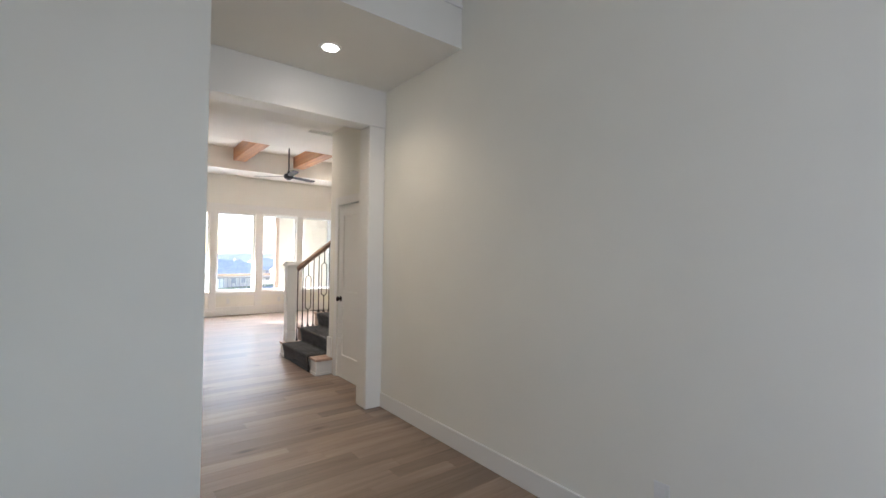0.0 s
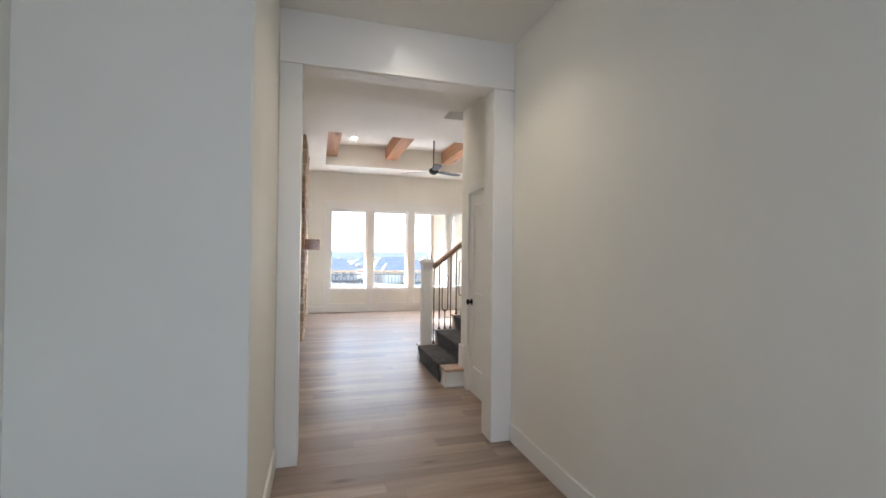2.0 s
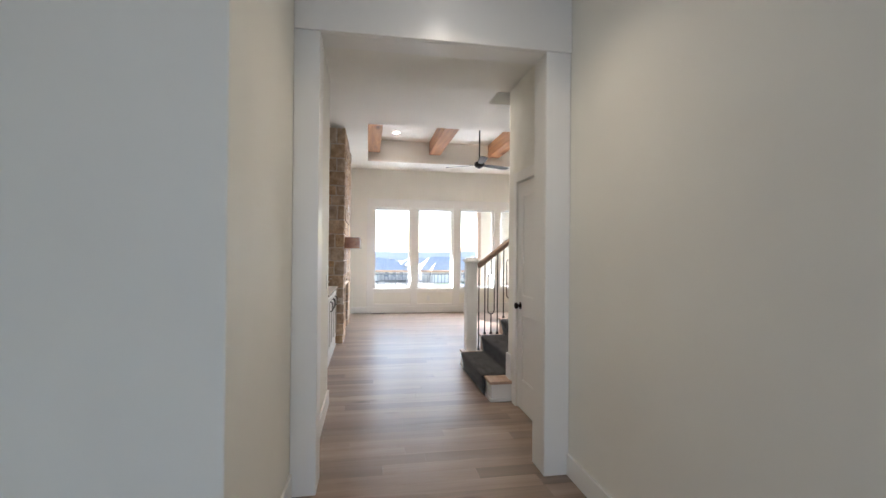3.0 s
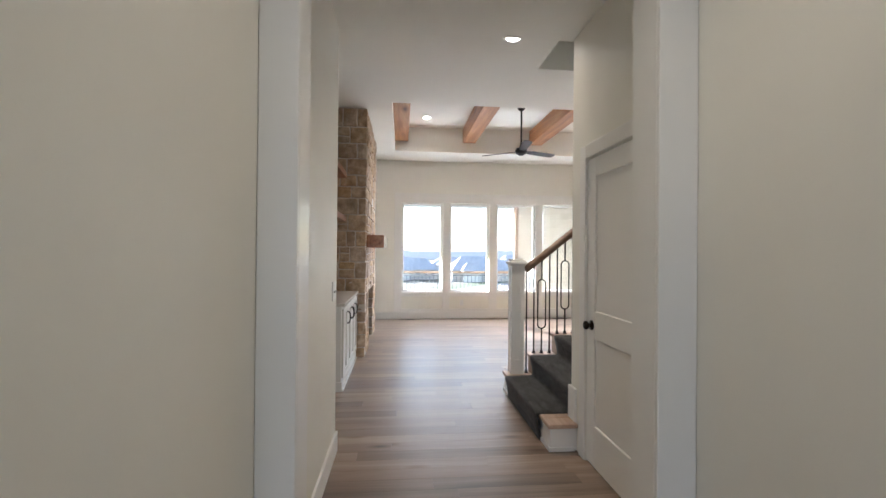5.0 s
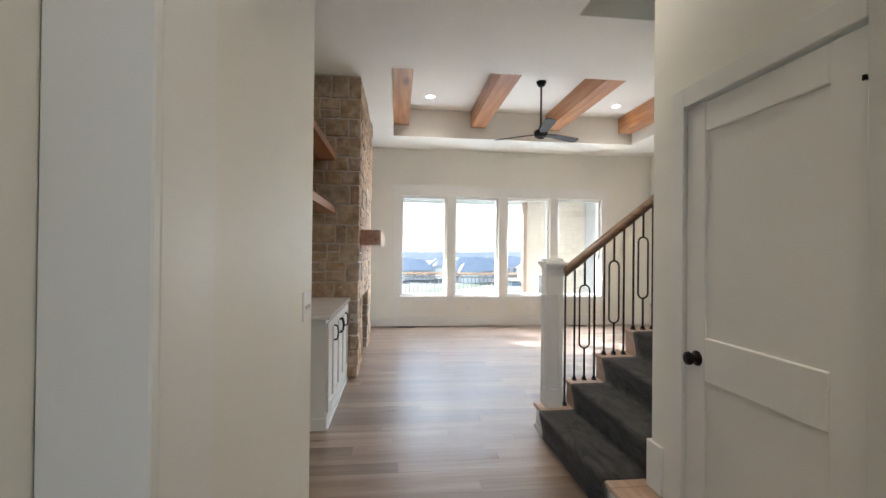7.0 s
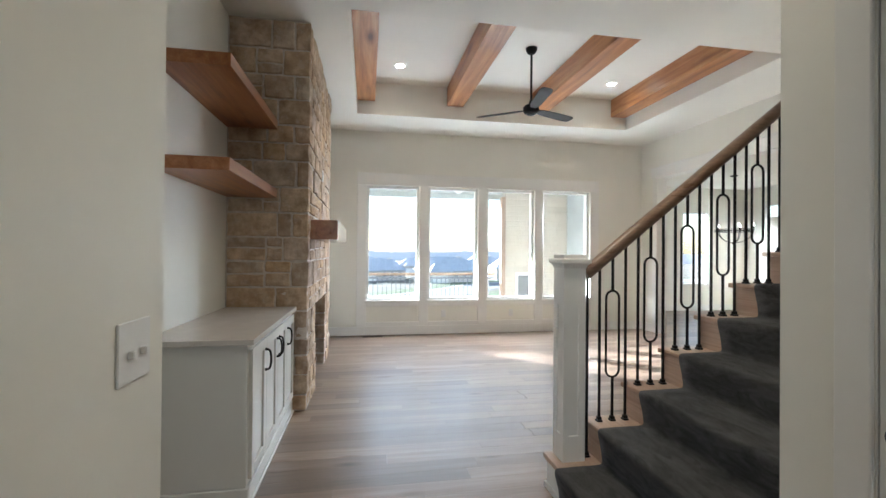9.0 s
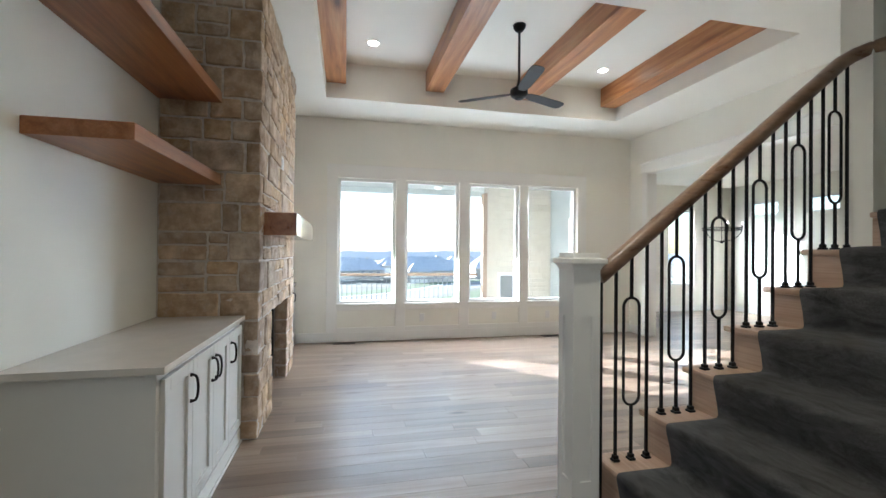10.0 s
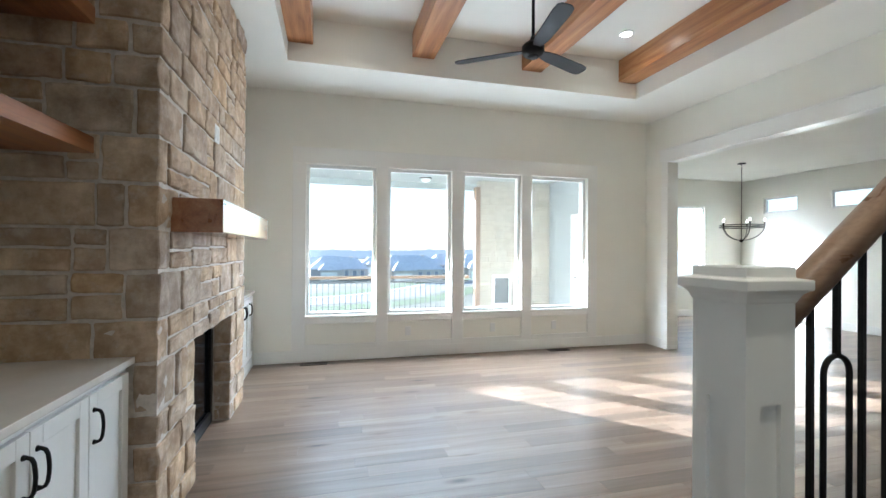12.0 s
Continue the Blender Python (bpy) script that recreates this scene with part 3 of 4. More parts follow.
# newel post on the starting step
newel = root("newel_post", (3.502, 7.215, 0.195), "white square newel post with recessed panels and cap", "newel post")
S, D = 0.064, 0.009
part("shaft", boxes(((-S + D, -S + D, 0), (S - D, S - D, 1.03))), TRIM, newel)
for sx, sy in ((-1, 0), (1, 0), (0, -1), (0, 1)):
    for nm, a, c, z0, z1 in (("stile", -S, -S + 0.037, 0, 1.057), ("stile", S - 0.037, S, 0, 1.057), ("lower_rail", -S + 0.037, S - 0.037, 0, 0.14), ("upper_rail", -S + 0.037, S - 0.037, 0.85, 1.057)):
        lo, hi = sorted(((sx or sy) * (S - D), (sx or sy) * S))
        if sx:
            part(nm, boxes(((lo, a, z0), (hi, c, z1))), TRIM, newel)
        else:
            part(nm, boxes(((max(a, -S + D), lo, z0), (min(c, S - D), hi, z1))), TRIM, newel)
# cap: cove moulding under a slab with a low block on it, turned square
CAP = [(0.0642, 1.0540), (0.0668, 1.0580), (0.069, 1.0650), (0.0735, 1.0730), (0.080, 1.0790), (0.0845, 1.0810), (0.086, 1.0835), (0.086, 1.1005), (0.0845, 1.1025), (0.0665, 1.1055), (0.0645, 1.1080), (0.0645, 1.1260), (0.0625, 1.1285)]
bm = bmesh.new()
cap_rings = [[bm.verts.new((r * sx, r * sy, z)) for sx, sy in ((-1, -1), (1, -1), (1, 1), (-1, 1))] for r, z in CAP]
for ra, rb_ in zip(cap_rings, cap_rings[1:]):
    for k in range(4):
        bm.faces.new((ra[k], ra[(k + 1) % 4], rb_[(k + 1) % 4], rb_[k]))
bm.faces.new(cap_rings[0][::-1]), bm.faces.new(cap_rings[-1])
part("cap", bm, TRIM, newel)

# handrail with a bend onto the wall
rail = root("handrail", (3.6, 7.2, 1.25), "stained oak handrail climbing from newel to wall", "handrail")


def rail_z(x):
    return 1.226 + 0.79 * (x - 3.60)


def sweep_rail(points):
    sec = [(-0.020, -0.032), (0.020, -0.032), (0.026, -0.012), (0.033, 0.006), (0.030, 0.022), (0.018, 0.033), (0, 0.036), (-0.018, 0.033), (-0.030, 0.022), (-0.033, 0.006), (-0.026, -0.012)]
    bm = bmesh.new()
    rings = []
    for i, p in enumerate(points):
        t = (Vector(points[min(i + 1, len(points) - 1)]) - Vector(points[max(i - 1, 0)])).normalized()
        s = t.cross(Vector((0, 0, 1))).normalized()
        u = s.cross(t)
        rings.append([bm.verts.new(Vector(p) + s * a + u * c) for a, c in sec])
    for a, c in zip(rings, rings[1:]):
        for k in range(len(sec)):
            f = bm.faces.new((a[k], a[(k + 1) % len(sec)], c[(k + 1) % len(sec)], c[k]))
            f.smooth = True
    bm.faces.new(rings[0][::-1]), bm.faces.new(rings[-1])
    bmesh.ops.recalc_face_normals(bm, faces=bm.faces[:])
    return bm


pts = [(3.585 + 0.07 * i, 7.2, rail_z(3.585 + 0.07 * i)) for i in range(21)]
pts += [(5.06, 7.185, 2.365), (5.12, 7.15, 2.39), (5.18, 7.105, 2.41), (5.24, 7.075, 2.435), (5.32, 7.065, 2.485), (5.6, 7.065, 2.706), (6.2, 7.065, 3.18)]
rb = sweep_rail(pts)
bmesh.ops.translate(rb, verts=rb.verts[:], vec=(-3.6, -7.2, -1.25))
part("rail", rb, RAILWOOD, rail)
for x, z in ((5.36, 2.50), (6.1, 3.08)):
    part("bracket", tube([(x - 3.6, -0.072, z - 1.25 - 0.07), (x - 3.6, -0.10, z - 1.25 - 0.075), (x - 3.6, -0.135, z - 1.25 - 0.05), (x - 3.6, -0.135, z - 1.25 - 0.015)], 0.008), METAL, rail, "black wall bracket")


def baluster(x, zb, fancy):
    """A black iron bar with a shoe at its foot; the fancy kind opens into a long loop."""
    top = rail_z(x) - 0.035 - zb
    b_ = root("baluster", (x, 7.2, zb), "black iron baluster with a long oval loop" if fancy else "slim straight black iron baluster on oak tread", "baluster", "stair balusters")
    r = 0.006
    if not fancy:
        part("bar", boxes(((-r, -r, 0), (r, r, top)), bevel=0.001, seg=1), METAL, b_)
    else:
        c0, c1, w = top * 0.266, top * 0.79, 0.040
        part("lower_bar", boxes(((-r, -r, 0), (r, r, c0)), bevel=0.001, seg=1), METAL, b_)
        part("upper_bar", boxes(((-r, -r, c1), (r, r, top)), bevel=0.001, seg=1), METAL, b_)
        loop = [(w * math.cos(a), 0, c1 - w + w * math.sin(a)) for a in [math.pi * k / 10 for k in range(11)]]
        loop += [(w * math.cos(a), 0, c0 + w + w * math.sin(a)) for a in [math.pi + math.pi * k / 10 for k in range(11)]]
        part("loop", tube(loop, 0.0065, 8, True), METAL, b_)
    part("shoe", boxes(((-0.017, -0.017, 0), (0.017, 0.017, 0.010)), ((-0.012, -0.012, 0.010), (0.012, 0.012, 0.028)), bevel=0.003, seg=1), METAL, b_)


baluster(3.602, tread_z(1), False)
for n in range(2, 8):
    for k in range(3):
        x = 3.677 + 0.2385 * (n - 2) + 0.080 * k
        if x < 5.09:
            baluster(x, tread_z(n), k == 1)

# ---- fireplace ----
FPX, FY0, FY1 = 1.895, 8.705, 10.71
BX0, BX1, BZ = 9.26, 10.22, 0.83
fire = root("fireplace", (0, 0, 0), "floor to ceiling split limestone fireplace with pale mortar", "fireplace")
for a, c, z in ((FY0 + 0.007, BX0, 0), (BX1, FY1 - 0.002, 0), (BX0, BX1, BZ)):
    part("mortar_core", boxes(((LX, a, z), (FPX - 0.005, c, C_LIV - 0.001))), MORTAR, fire)
part("firebox", boxes(((LX + 0.001, BX0, 0), (1.36, BX1, BZ)), ((1.36, BX0, 0), (1.765, BX0 + 0.012, BZ)), ((1.36, BX1 - 0.012, 0), (1.765, BX1, BZ)), ((1.36, BX0 + 0.012, BZ - 0.012), (1.765, BX1 - 0.012, BZ)), ((1.36, BX0 + 0.012, 0), (1.765, BX1 - 0.012, 0.012))), DARKBOX, fire, "black metal firebox")
part("firebox_frame", boxes(((1.745, BX0 + 0.012, 0.012), (1.765, BX0 + 0.05, BZ - 0.012)), ((1.745, BX1 - 0.05, 0.012), (1.765, BX1 - 0.012, BZ - 0.012)), ((1.745, BX0 + 0.05, BZ - 0.07), (1.765, BX1 - 0.05, BZ - 0.012)), ((1.745, BX0 + 0.05, 0.012), (1.765, BX1 - 0.05, 0.09)), bevel=0.003, seg=1), METAL, fire, "black metal firebox surround")
part("firebox_glass", boxes(((1.735, BX0 + 0.05, 0.09), (1.741, BX1 - 0.05, BZ - 0.07))), FARGLASS_DARK, fire, "dark firebox glass")
part("log_grate", boxes(*[((1.44, 9.5 + 0.06 * i, 0.06), (1.58, 9.512 + 0.06 * i, 0.075)) for i in range(8)]), METAL, fire)
rs = random.Random(11)


def stone_block(lo, hi):
    """A rough split stone: its face is broken up, its arrises worn and uneven."""
    size = [h - l for l, h in zip(lo, hi)]
    bm = boxes((lo, hi), bevel=min(0.006, 0.3 * min(size)), seg=1)
    long = [e for e in bm.edges if e.calc_length() > 0.055]
    bmesh.ops.subdivide_edges(bm, edges=long, cuts=3, use_grid_fill=True)
    off = Vector((rs.random() * 50, rs.random() * 50, 0))
    for v in bm.verts:
        v.co += noise.noise_vector(v.co * 4.5 + off) * 0.005 + noise.noise_vector(v.co * 15 + off) * 0.007 + noise.noise_vector(v.co * 41 + off) * 0.004
        if v.co.x > FPX - 0.025 and lo[1] + 0.012 < v.co.y < hi[1] - 0.012:
            v.co.x += 0.010 * noise.noise(v.co * 13 + off) + 0.009 * abs(noise.noise(v.co * 27 + off))
        elif v.co.y < FY0 + 0.02 and lo[0] + 0.012 < v.co.x < hi[0] - 0.012:
            v.co.y -= 0.006 * noise.noise(v.co * 13 + off)
    for f in bm.faces:
        f.smooth = False
    return part("stone", bm, STONE, fire)


def split(a, c, lo, hi):
    """Cut the span a..c into random lengths."""
    out = [a]
    while c - out[-1] > hi:
        nx = out[-1] + rs.uniform(lo, hi)
        if c - nx < lo * 0.8:
            nx = c - lo
        out.append(nx)
    return out + [c]


G = 0.0075
zs = [0.0, 0.13, 0.30, 0.46, 0.60, BZ]
while zs[-1] < C_LIV - 0.25:
    zs.append(zs[-1] + rs.choice((0.125, 0.15, 0.175, 0.20, 0.215)))
zs.append(C_LIV - 0.004)


def face_front(y0, y1, z0, z1):
    d = rs.uniform(0.0, 0.014)
    stone_block((FPX - 0.09, y0 + G, z0 + G), (FPX + d, y1 - G, z1 - G))


def face_side(x0, x1, z0, z1):
    d = rs.uniform(0.002, 0.009)
    stone_block((x0 + G, FY0 - d, z0 + G), (x1 - G, FY0 + 0.08, z1 - G))


for i, (z0, z1) in enumerate(zip(zs, zs[1:])):
    qx, qy = (rs.uniform(0.17, 0.27), rs.uniform(0.10, 0.15)) if i % 2 else (rs.uniform(0.09, 0.14), rs.uniform(0.2, 0.32))
    stone_block((FPX - qx + G, FY0 - rs.uniform(-0.004, 0.007), z0 + G), (FPX + rs.uniform(-0.004, 0.008), FY0 + qy - G, z1 - G))
    xs = split(LX + 0.004, FPX - qx, 0.13, 0.40)
    for a, c in zip(xs, xs[1:]):
        if z0 > 0.8 and c - a < 0.34 and z1 - z0 > 0.16 and rs.random() < 0.5:
            zm = z0 + (z1 - z0) * rs.uniform(0.4, 0.6)
            face_side(a, c, z0, zm), face_side(a, c, zm, z1)
        elif z0 > 0.8:
            face_side(a, c, z0, z1)
    spans = [(FY0 + qy, FY1)]
    if z0 < BZ - 0.01:
        j0, j1 = (0.16, 0.22) if i % 2 else (0.24, 0.14)
        stone_block((1.775, BX0 - j0 + G, z0 + G), (FPX + rs.uniform(-0.004, 0.008), BX0 + rs.uniform(0.0, 0.012), z1 - G))
        stone_block((1.775, BX1 - rs.uniform(0.0, 0.012), z0 + G), (FPX + rs.uniform(-0.004, 0.008), BX1 + j1 - G, z1 - G))
        spans = [(FY0 + qy, BX0 - j0), (BX1 + j1, FY1)]
    for s0, s1 in spans:
        cuts = split(s0, s1, 0.15, 0.44) if s1 - s0 > 0.25 else [s0, s1]
        for a, c in zip(cuts, cuts[1:]):
            if z1 - z0 > 0.17 and rs.random() < 0.38:
                zm = z0 + (z1 - z0) * rs.uniform(0.38, 0.62)
                face_front(a, c, z0, zm), face_front(a, c, zm, z1)
            else:
                face_front(a, c, z0, z1)

tagged(part("mantel", boxes(((FPX - 0.02, 8.87, 1.435), (2.125, 10.49, 1.605)), bevel=0.004), MANTEL), "thick stained alder mantel beam on stone fireplace", "mantel")
plate = root("wall_plate", (FPX + 0.012, 9.66, 2.06), "white media outlet plate on the fireplace stone", "outlet")
part("cover", boxes(((0, -0.06, 0), (0.006, 0.06, 0.12)), bevel=0.002, seg=1), PLASTIC, plate)
part("socket", boxes(((0.006, -0.045, 0.02), (0.009, -0.008, 0.10)), ((0.006, 0.008, 0.02), (0.009, 0.045, 0.10))), PLASTIC, plate)

# ---- built-in cabinets, counters and shelves ----


def handle(parent, y, z, x):
    h = tube([(x, y, z - 0.06), (x + 0.012, y, z - 0.06), (x + 0.022, y, z - 0.055), (x + 0.028, y, z - 0.042), (x + 0.031, y, z - 0.02), (x + 0.032, y, z), (x + 0.031, y, z + 0.02), (x + 0.028, y, z + 0.042), (x + 0.022, y, z + 0.055), (x + 0.012, y, z + 0.06), (x, y, z + 0.06)], 0.0062, 8)
    for end in (-0.06, 0.06):
        cylinder(h, (x, y, z + end), (x + 0.009, y, z + end), 0.0095, 0.007, 10)
    part("handle", h, METAL, parent, "black bar pull")


def base_cabinet(y0, y1):
    cab = root("base_cabinet", (LX + 0.002, y0, 0), "white shaker base cabinet with black pulls beside fireplace", "cabinet", "built-in cabinets")
    L, D, H = y1 - y0, 0.522, 0.840
    part("body", boxes(((0, 0, 0.10), (D, L, H)), bevel=0.002, seg=1), CABINET, cab)
    part("plinth", boxes(((0, 0.004, 0), (D - 0.004, L, 0.10))), CABINET, cab)
    part("base_moulding", boxes(((0, -0.012, 0), (D + 0.012, 0.003, 0.095)), ((D - 0.003, 0.003, 0), (D + 0.012, L, 0.095)), ((D + 0.012, 0, 0), (D + 0.024, L, 0.018)), bevel=0.003, seg=1), CABINET, cab)
    w = (L - 0.05) / 4
    for k in range(4):
        a = 0.03 + k * w + 0.002
        c = a + w - 0.004
        z0, z1, x0, x1, r = 0.125, 0.808, D, D + 0.02, 0.058
        d = part("door", boxes(((x0, a, z0), (x1, a + r, z1)), ((x0, c - r, z0), (x1, c, z1)), ((x0, a + r, z0), (x1, c - r, z0 + r)), ((x0, a + r, z1 - r), (x1, c - r, z1)), bevel=0.0015, seg=1), CABINET, cab)
        part("panel", boxes(((x0, a + r, z0 + r), (x0 + 0.008, c - r, z1 - r))), CABINET, d)
        handle(d, c - 0.03 if k < 2 else a + 0.03, 0.685, x1)
    top = root("countertop", (LX + 0.002, y0, H), "smooth white quartz countertop on the cabinet", "countertop", "countertops")
    part("slab", boxes(((0, -0.02, 0), (D + 0.036, L, 0.03)), bevel=0.003), QUARTZ, top)


base_cabinet(7.345, FY0 - 0.012)
base_cabinet(FY1 + 0.004, NY - 0.024)
for y0, y1, zz in ((7.45, FY0 - 0.01, 2.332), (7.45, FY0 - 0.01, 1.765), (FY1 + 0.002, NY - 0.1, 2.335), (FY1 + 0.002, NY - 0.1, 1.765)):
    tagged(part("floating_shelf", boxes(((LX + 0.001, y0, zz), (1.645, y1, zz + 0.072)), bevel=0.003), SHELF), "thick stained alder floating shelf on white wall", "shelf", "floating shelves")

# ---- ceiling beams, lights, fan ----
for x in (2.347, 3.612, 4.893, 6.185):
    bb = boxes(((x - 0.122, TY0 + 0.002, 3.435), (x + 0.122, TY1 - 0.002, C_TRAY - 0.001)), bevel=0.006)
    tagged(part("ceiling_beam", bb, BEAM), "knotty alder box beam across the tray ceiling", "beam", "tray ceiling beams")


def downlight(x, y, z, watts):
    d = root("downlight", (x, y, z), "lit round white recessed ceiling downlight", "ceiling light", "recessed downlights")
    ring = lathe([(0.058, -0.006), (0.080, -0.006), (0.084, -0.001), (0.058, -0.001)], 28, False)
    part("trim_ring", ring, PLASTIC, d)
    part("lens", lathe([(0.054, -0.009), (0.0575, -0.0015)], 28), GLOW, d, "glowing frosted lens")
    lamp_disc("downlight_lamp", x, y, z - 0.014, watts)


for x, y, z in ((2.735, 4.075, C_DROP), (3.305, 6.66, C_LIV), (2.77, 10.44, C_TRAY), (5.72, 10.47, C_TRAY)):
    downlight(x, y, z, 0.55 if z < 3.1 else 1.5 if y < 8 else 0.6)

FAN_ANGLES = (143.5, 263, 22.5)
fan = root("ceiling_fan", (4.235, 9.69, C_TRAY), "matte black three-blade ceiling fan on a downrod", "ceiling fan")
part("canopy", lathe([(0.022, -0.07), (0.04, -0.062), (0.062, -0.03), (0.068, 0.0)]), METAL, fan)
part("downrod", lathe([(0.013, -0.63), (0.013, -0.06)], 14), METAL, fan)
part("motor", lathe([(0.045, -0.765), (0.075, -0.755), (0.092, -0.73), (0.092, -0.685), (0.075, -0.665), (0.035, -0.655), (0.024, -0.62), (0.018, -0.6)]), METAL, fan)
part("light_cap", lathe([(0.02, -0.782), (0.042, -0.775), (0.046, -0.766)]), FANBLADE, fan)
for ang in FAN_ANGLES:
    bm = bmesh.new()
    prof = [(0.085, 0.028), (0.14, 0.045), (0.22, 0.058), (0.42, 0.062), (0.58, 0.066), (0.645, 0.058), (0.668, 0.035), (0.672, 0.0)]
    left = [(r, w) for r, w in prof]
    outline = left + [(r, -w) for r, w in prof[::-1][1:]]
    lo = [bm.verts.new((r, w, -0.715 - 0.19 * w - 0.003)) for r, w in outline]
    hi = [bm.verts.new((r, w, -0.715 - 0.19 * w + 0.004)) for r, w in outline]
    bm.faces.new(lo[::-1]), bm.faces.new(hi)
    for i in range(len(outline)):
        j = (i + 1) % len(outline)
        bm.faces.new((lo[i], lo[j], hi[j], hi[i]))
    bmesh.ops.recalc_face_normals(bm, faces=bm.faces[:])
    bmesh.ops.rotate(bm, verts=bm.verts[:], matrix=Matrix.Rotation(radians(ang), 3, "Z"))
    part("blade", bm, FANBLADE, fan, "dark grey fan blade")

# ---- small wall and floor fittings ----
sw = root("light_switch", (HX0, 5.938, 1.062), "white two-gang light switch on hallway wall", "light switch")
part("cover", boxes(((0, -0.062, 0), (0.006, 0.062, 0.125)), bevel=0.002, seg=1), PLASTIC, sw)
for y in (-0.024, 0.024):
    part("toggle", boxes(((0.006, y - 0.006, 0.05), (0.018, y + 0.006, 0.066)), bevel=0.002, seg=1), PLASTIC, sw)
ot = root("power_outlet", (FX1, 1.96, 0.268), "white duplex power outlet low on foyer wall", "outlet")
part("cover", boxes(((-0.006, -0.036, 0), (0, 0.036, 0.118)), bevel=0.002, seg=1), PLASTIC, ot)
for z in (0.036, 0.082):
    part("socket", boxes(((-0.009, -0.017, z - 0.014), (-0.006, 0.017, z + 0.014)), bevel=0.002, seg=1), PLASTIC, ot)
for x in (2.476, 5.69):
    fv = root("floor_vent", (x, 11.80, 0.0), "dark bronze slotted floor vent by window wall", "floor vent", "floor vents")
    part("frame", boxes(((-0.15, -0.055, 0), (0.15, -0.042, 0.005)), ((-0.15, 0.042, 0), (0.15, 0.055, 0.005)), ((-0.15, -0.042, 0), (-0.137, 0.042, 0.005)), ((0.137, -0.042, 0), (0.15, 0.042, 0.005))), BRONZE, fv)
    for k in range(12):
        part("slat", boxes(((-0.13 + 0.0225 * k, -0.042, 0), (-0.118 + 0.0225 * k, 0.042, 0.004))), BRONZE, fv)
for x in (3.62, 4.77, 5.68):
    op = root("wall_outlet", (x, NY - 0.002, 0.27), "white outlet plate in the panelled apron", "outlet", "apron outlets")
    part("cover", boxes(((-0.036, -0.006, 0), (0.036, 0, 0.116)), bevel=0.002, seg=1), PLASTIC, op)

# ---- dining chandelier ----
ch = root("chandelier", (9.55, 12.4, C_DIN), "black iron ring chandelier with lit candle bulbs", "chandelier")
part("canopy", lathe([(0.03, -0.02), (0.065, -0.012), (0.065, 0.0)]), METAL, ch)
part("rod", lathe([(0.005, -1.34), (0.005, -0.015)], 10), METAL, ch)
for z, r in ((-1.075, 0.325), (-1.11, 0.325)):
    part("ring", tube([(r * math.cos(2 * math.pi * k / 40), r * math.sin(2 * math.pi * k / 40), z) for k in range(40)], 0.007, 6, True), METAL, ch)
part("finial", lathe([(0.012, -1.37), (0.032, -1.35), (0.032, -1.335), (0.01, -1.315)], 14), METAL, ch)
for k in range(5):
    a = 2 * math.pi * k / 5 + 0.45
    ca, sa = math.cos(a), math.sin(a)
    arm = part("arm", tube([(0.325 * math.sin(t) * ca, 0.325 * math.sin(t) * sa, -1.075 - 0.26 * math.cos(t)) for t in [math.pi / 2 * q / 8 for q in range(9)]], 0.006, 6), METAL, ch)
    cb = bmesh.new()
    cylinder(cb, (0.325 * ca, 0.325 * sa, -1.085), (0.325 * ca, 0.325 * sa, -1.01), 0.010, n=10)
    part("candle_sleeve", cb, METAL, arm)
    bl = lathe([(0.005, 0), (0.010, 0.013), (0.008, 0.028), (0.002, 0.045)], 10)
    bmesh.ops.translate(bl, verts=bl.verts[:], vec=(0.325 * ca, 0.325 * sa, -1.01))
    part("bulb", bl, GLOW, arm, "glowing candle bulb")

# ---- porch ----
PZ, PY = -0.14, 15.4
structure("porch_floor", boxes(((-1.7, NW, PZ - 0.2), (RX - 0.03, PY + 0.1, PZ))), CONCRETE, "pale concrete porch floor", "porch")
structure("porch_foundation", boxes(((-1.7, PY - 0.1, -7.0), (12, PY + 0.1, PZ - 0.2))), CONCRETE, "pale concrete porch foundation wall", "wall")
structure("house_foundation", boxes(((-2.1, -1.35, -7.0), (12, -1.2, -0.02)), ((-2.1, -1.2, -7.0), (-1.95, PY, -0.3)), ((11.9, -1.2, -7.0), (12.05, PY, -0.3))), CONCRETE, "concrete house foundation", "wall")
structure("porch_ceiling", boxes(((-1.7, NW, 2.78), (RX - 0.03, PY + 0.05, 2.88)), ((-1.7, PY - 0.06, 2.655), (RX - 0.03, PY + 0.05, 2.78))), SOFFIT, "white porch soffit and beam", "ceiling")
structure("house_roof", boxes(((-2.1, -1.4, 5.62), (12, 12.1, 5.7))), ROOF, "plain grey roof over the house", "roof")
structure("outside_wall_upper", boxes(((LX - 0.12, NW + 0.005, 3.06), (12, NW + 0.08, 5.6))), SIDING, "pale siding above the porch", "wall")
pr = root("porch_railing", (0, PY - 0.02, PZ), "cedar-capped porch railing with slim black balusters", "railing")
part("top_rail", boxes(((-1.55, -0.06, 0.90), (5.55, 0.06, 0.96)), bevel=0.006, seg=1), CEDARRAIL, pr)
part("sub_rail", boxes(((-1.55, -0.02, 0.82), (5.55, 0.02, 0.86))), RAILMETAL, pr)
part("bottom_rail", boxes(((-1.55, -0.02, 0.07), (5.55, 0.02, 0.11))), RAILMETAL, pr)
share = None
for k in range(63):
    x = -1.44 + 0.11 * k
    if share is None:
        o = part("baluster", boxes(((-0.008, -0.008, 0.11), (0.008, 0.008, 0.82))), RAILMETAL, pr)
        share = o.data
    else:
        o = new("baluster", share)
        o.parent = pr
    o.location = (x, 0, 0)
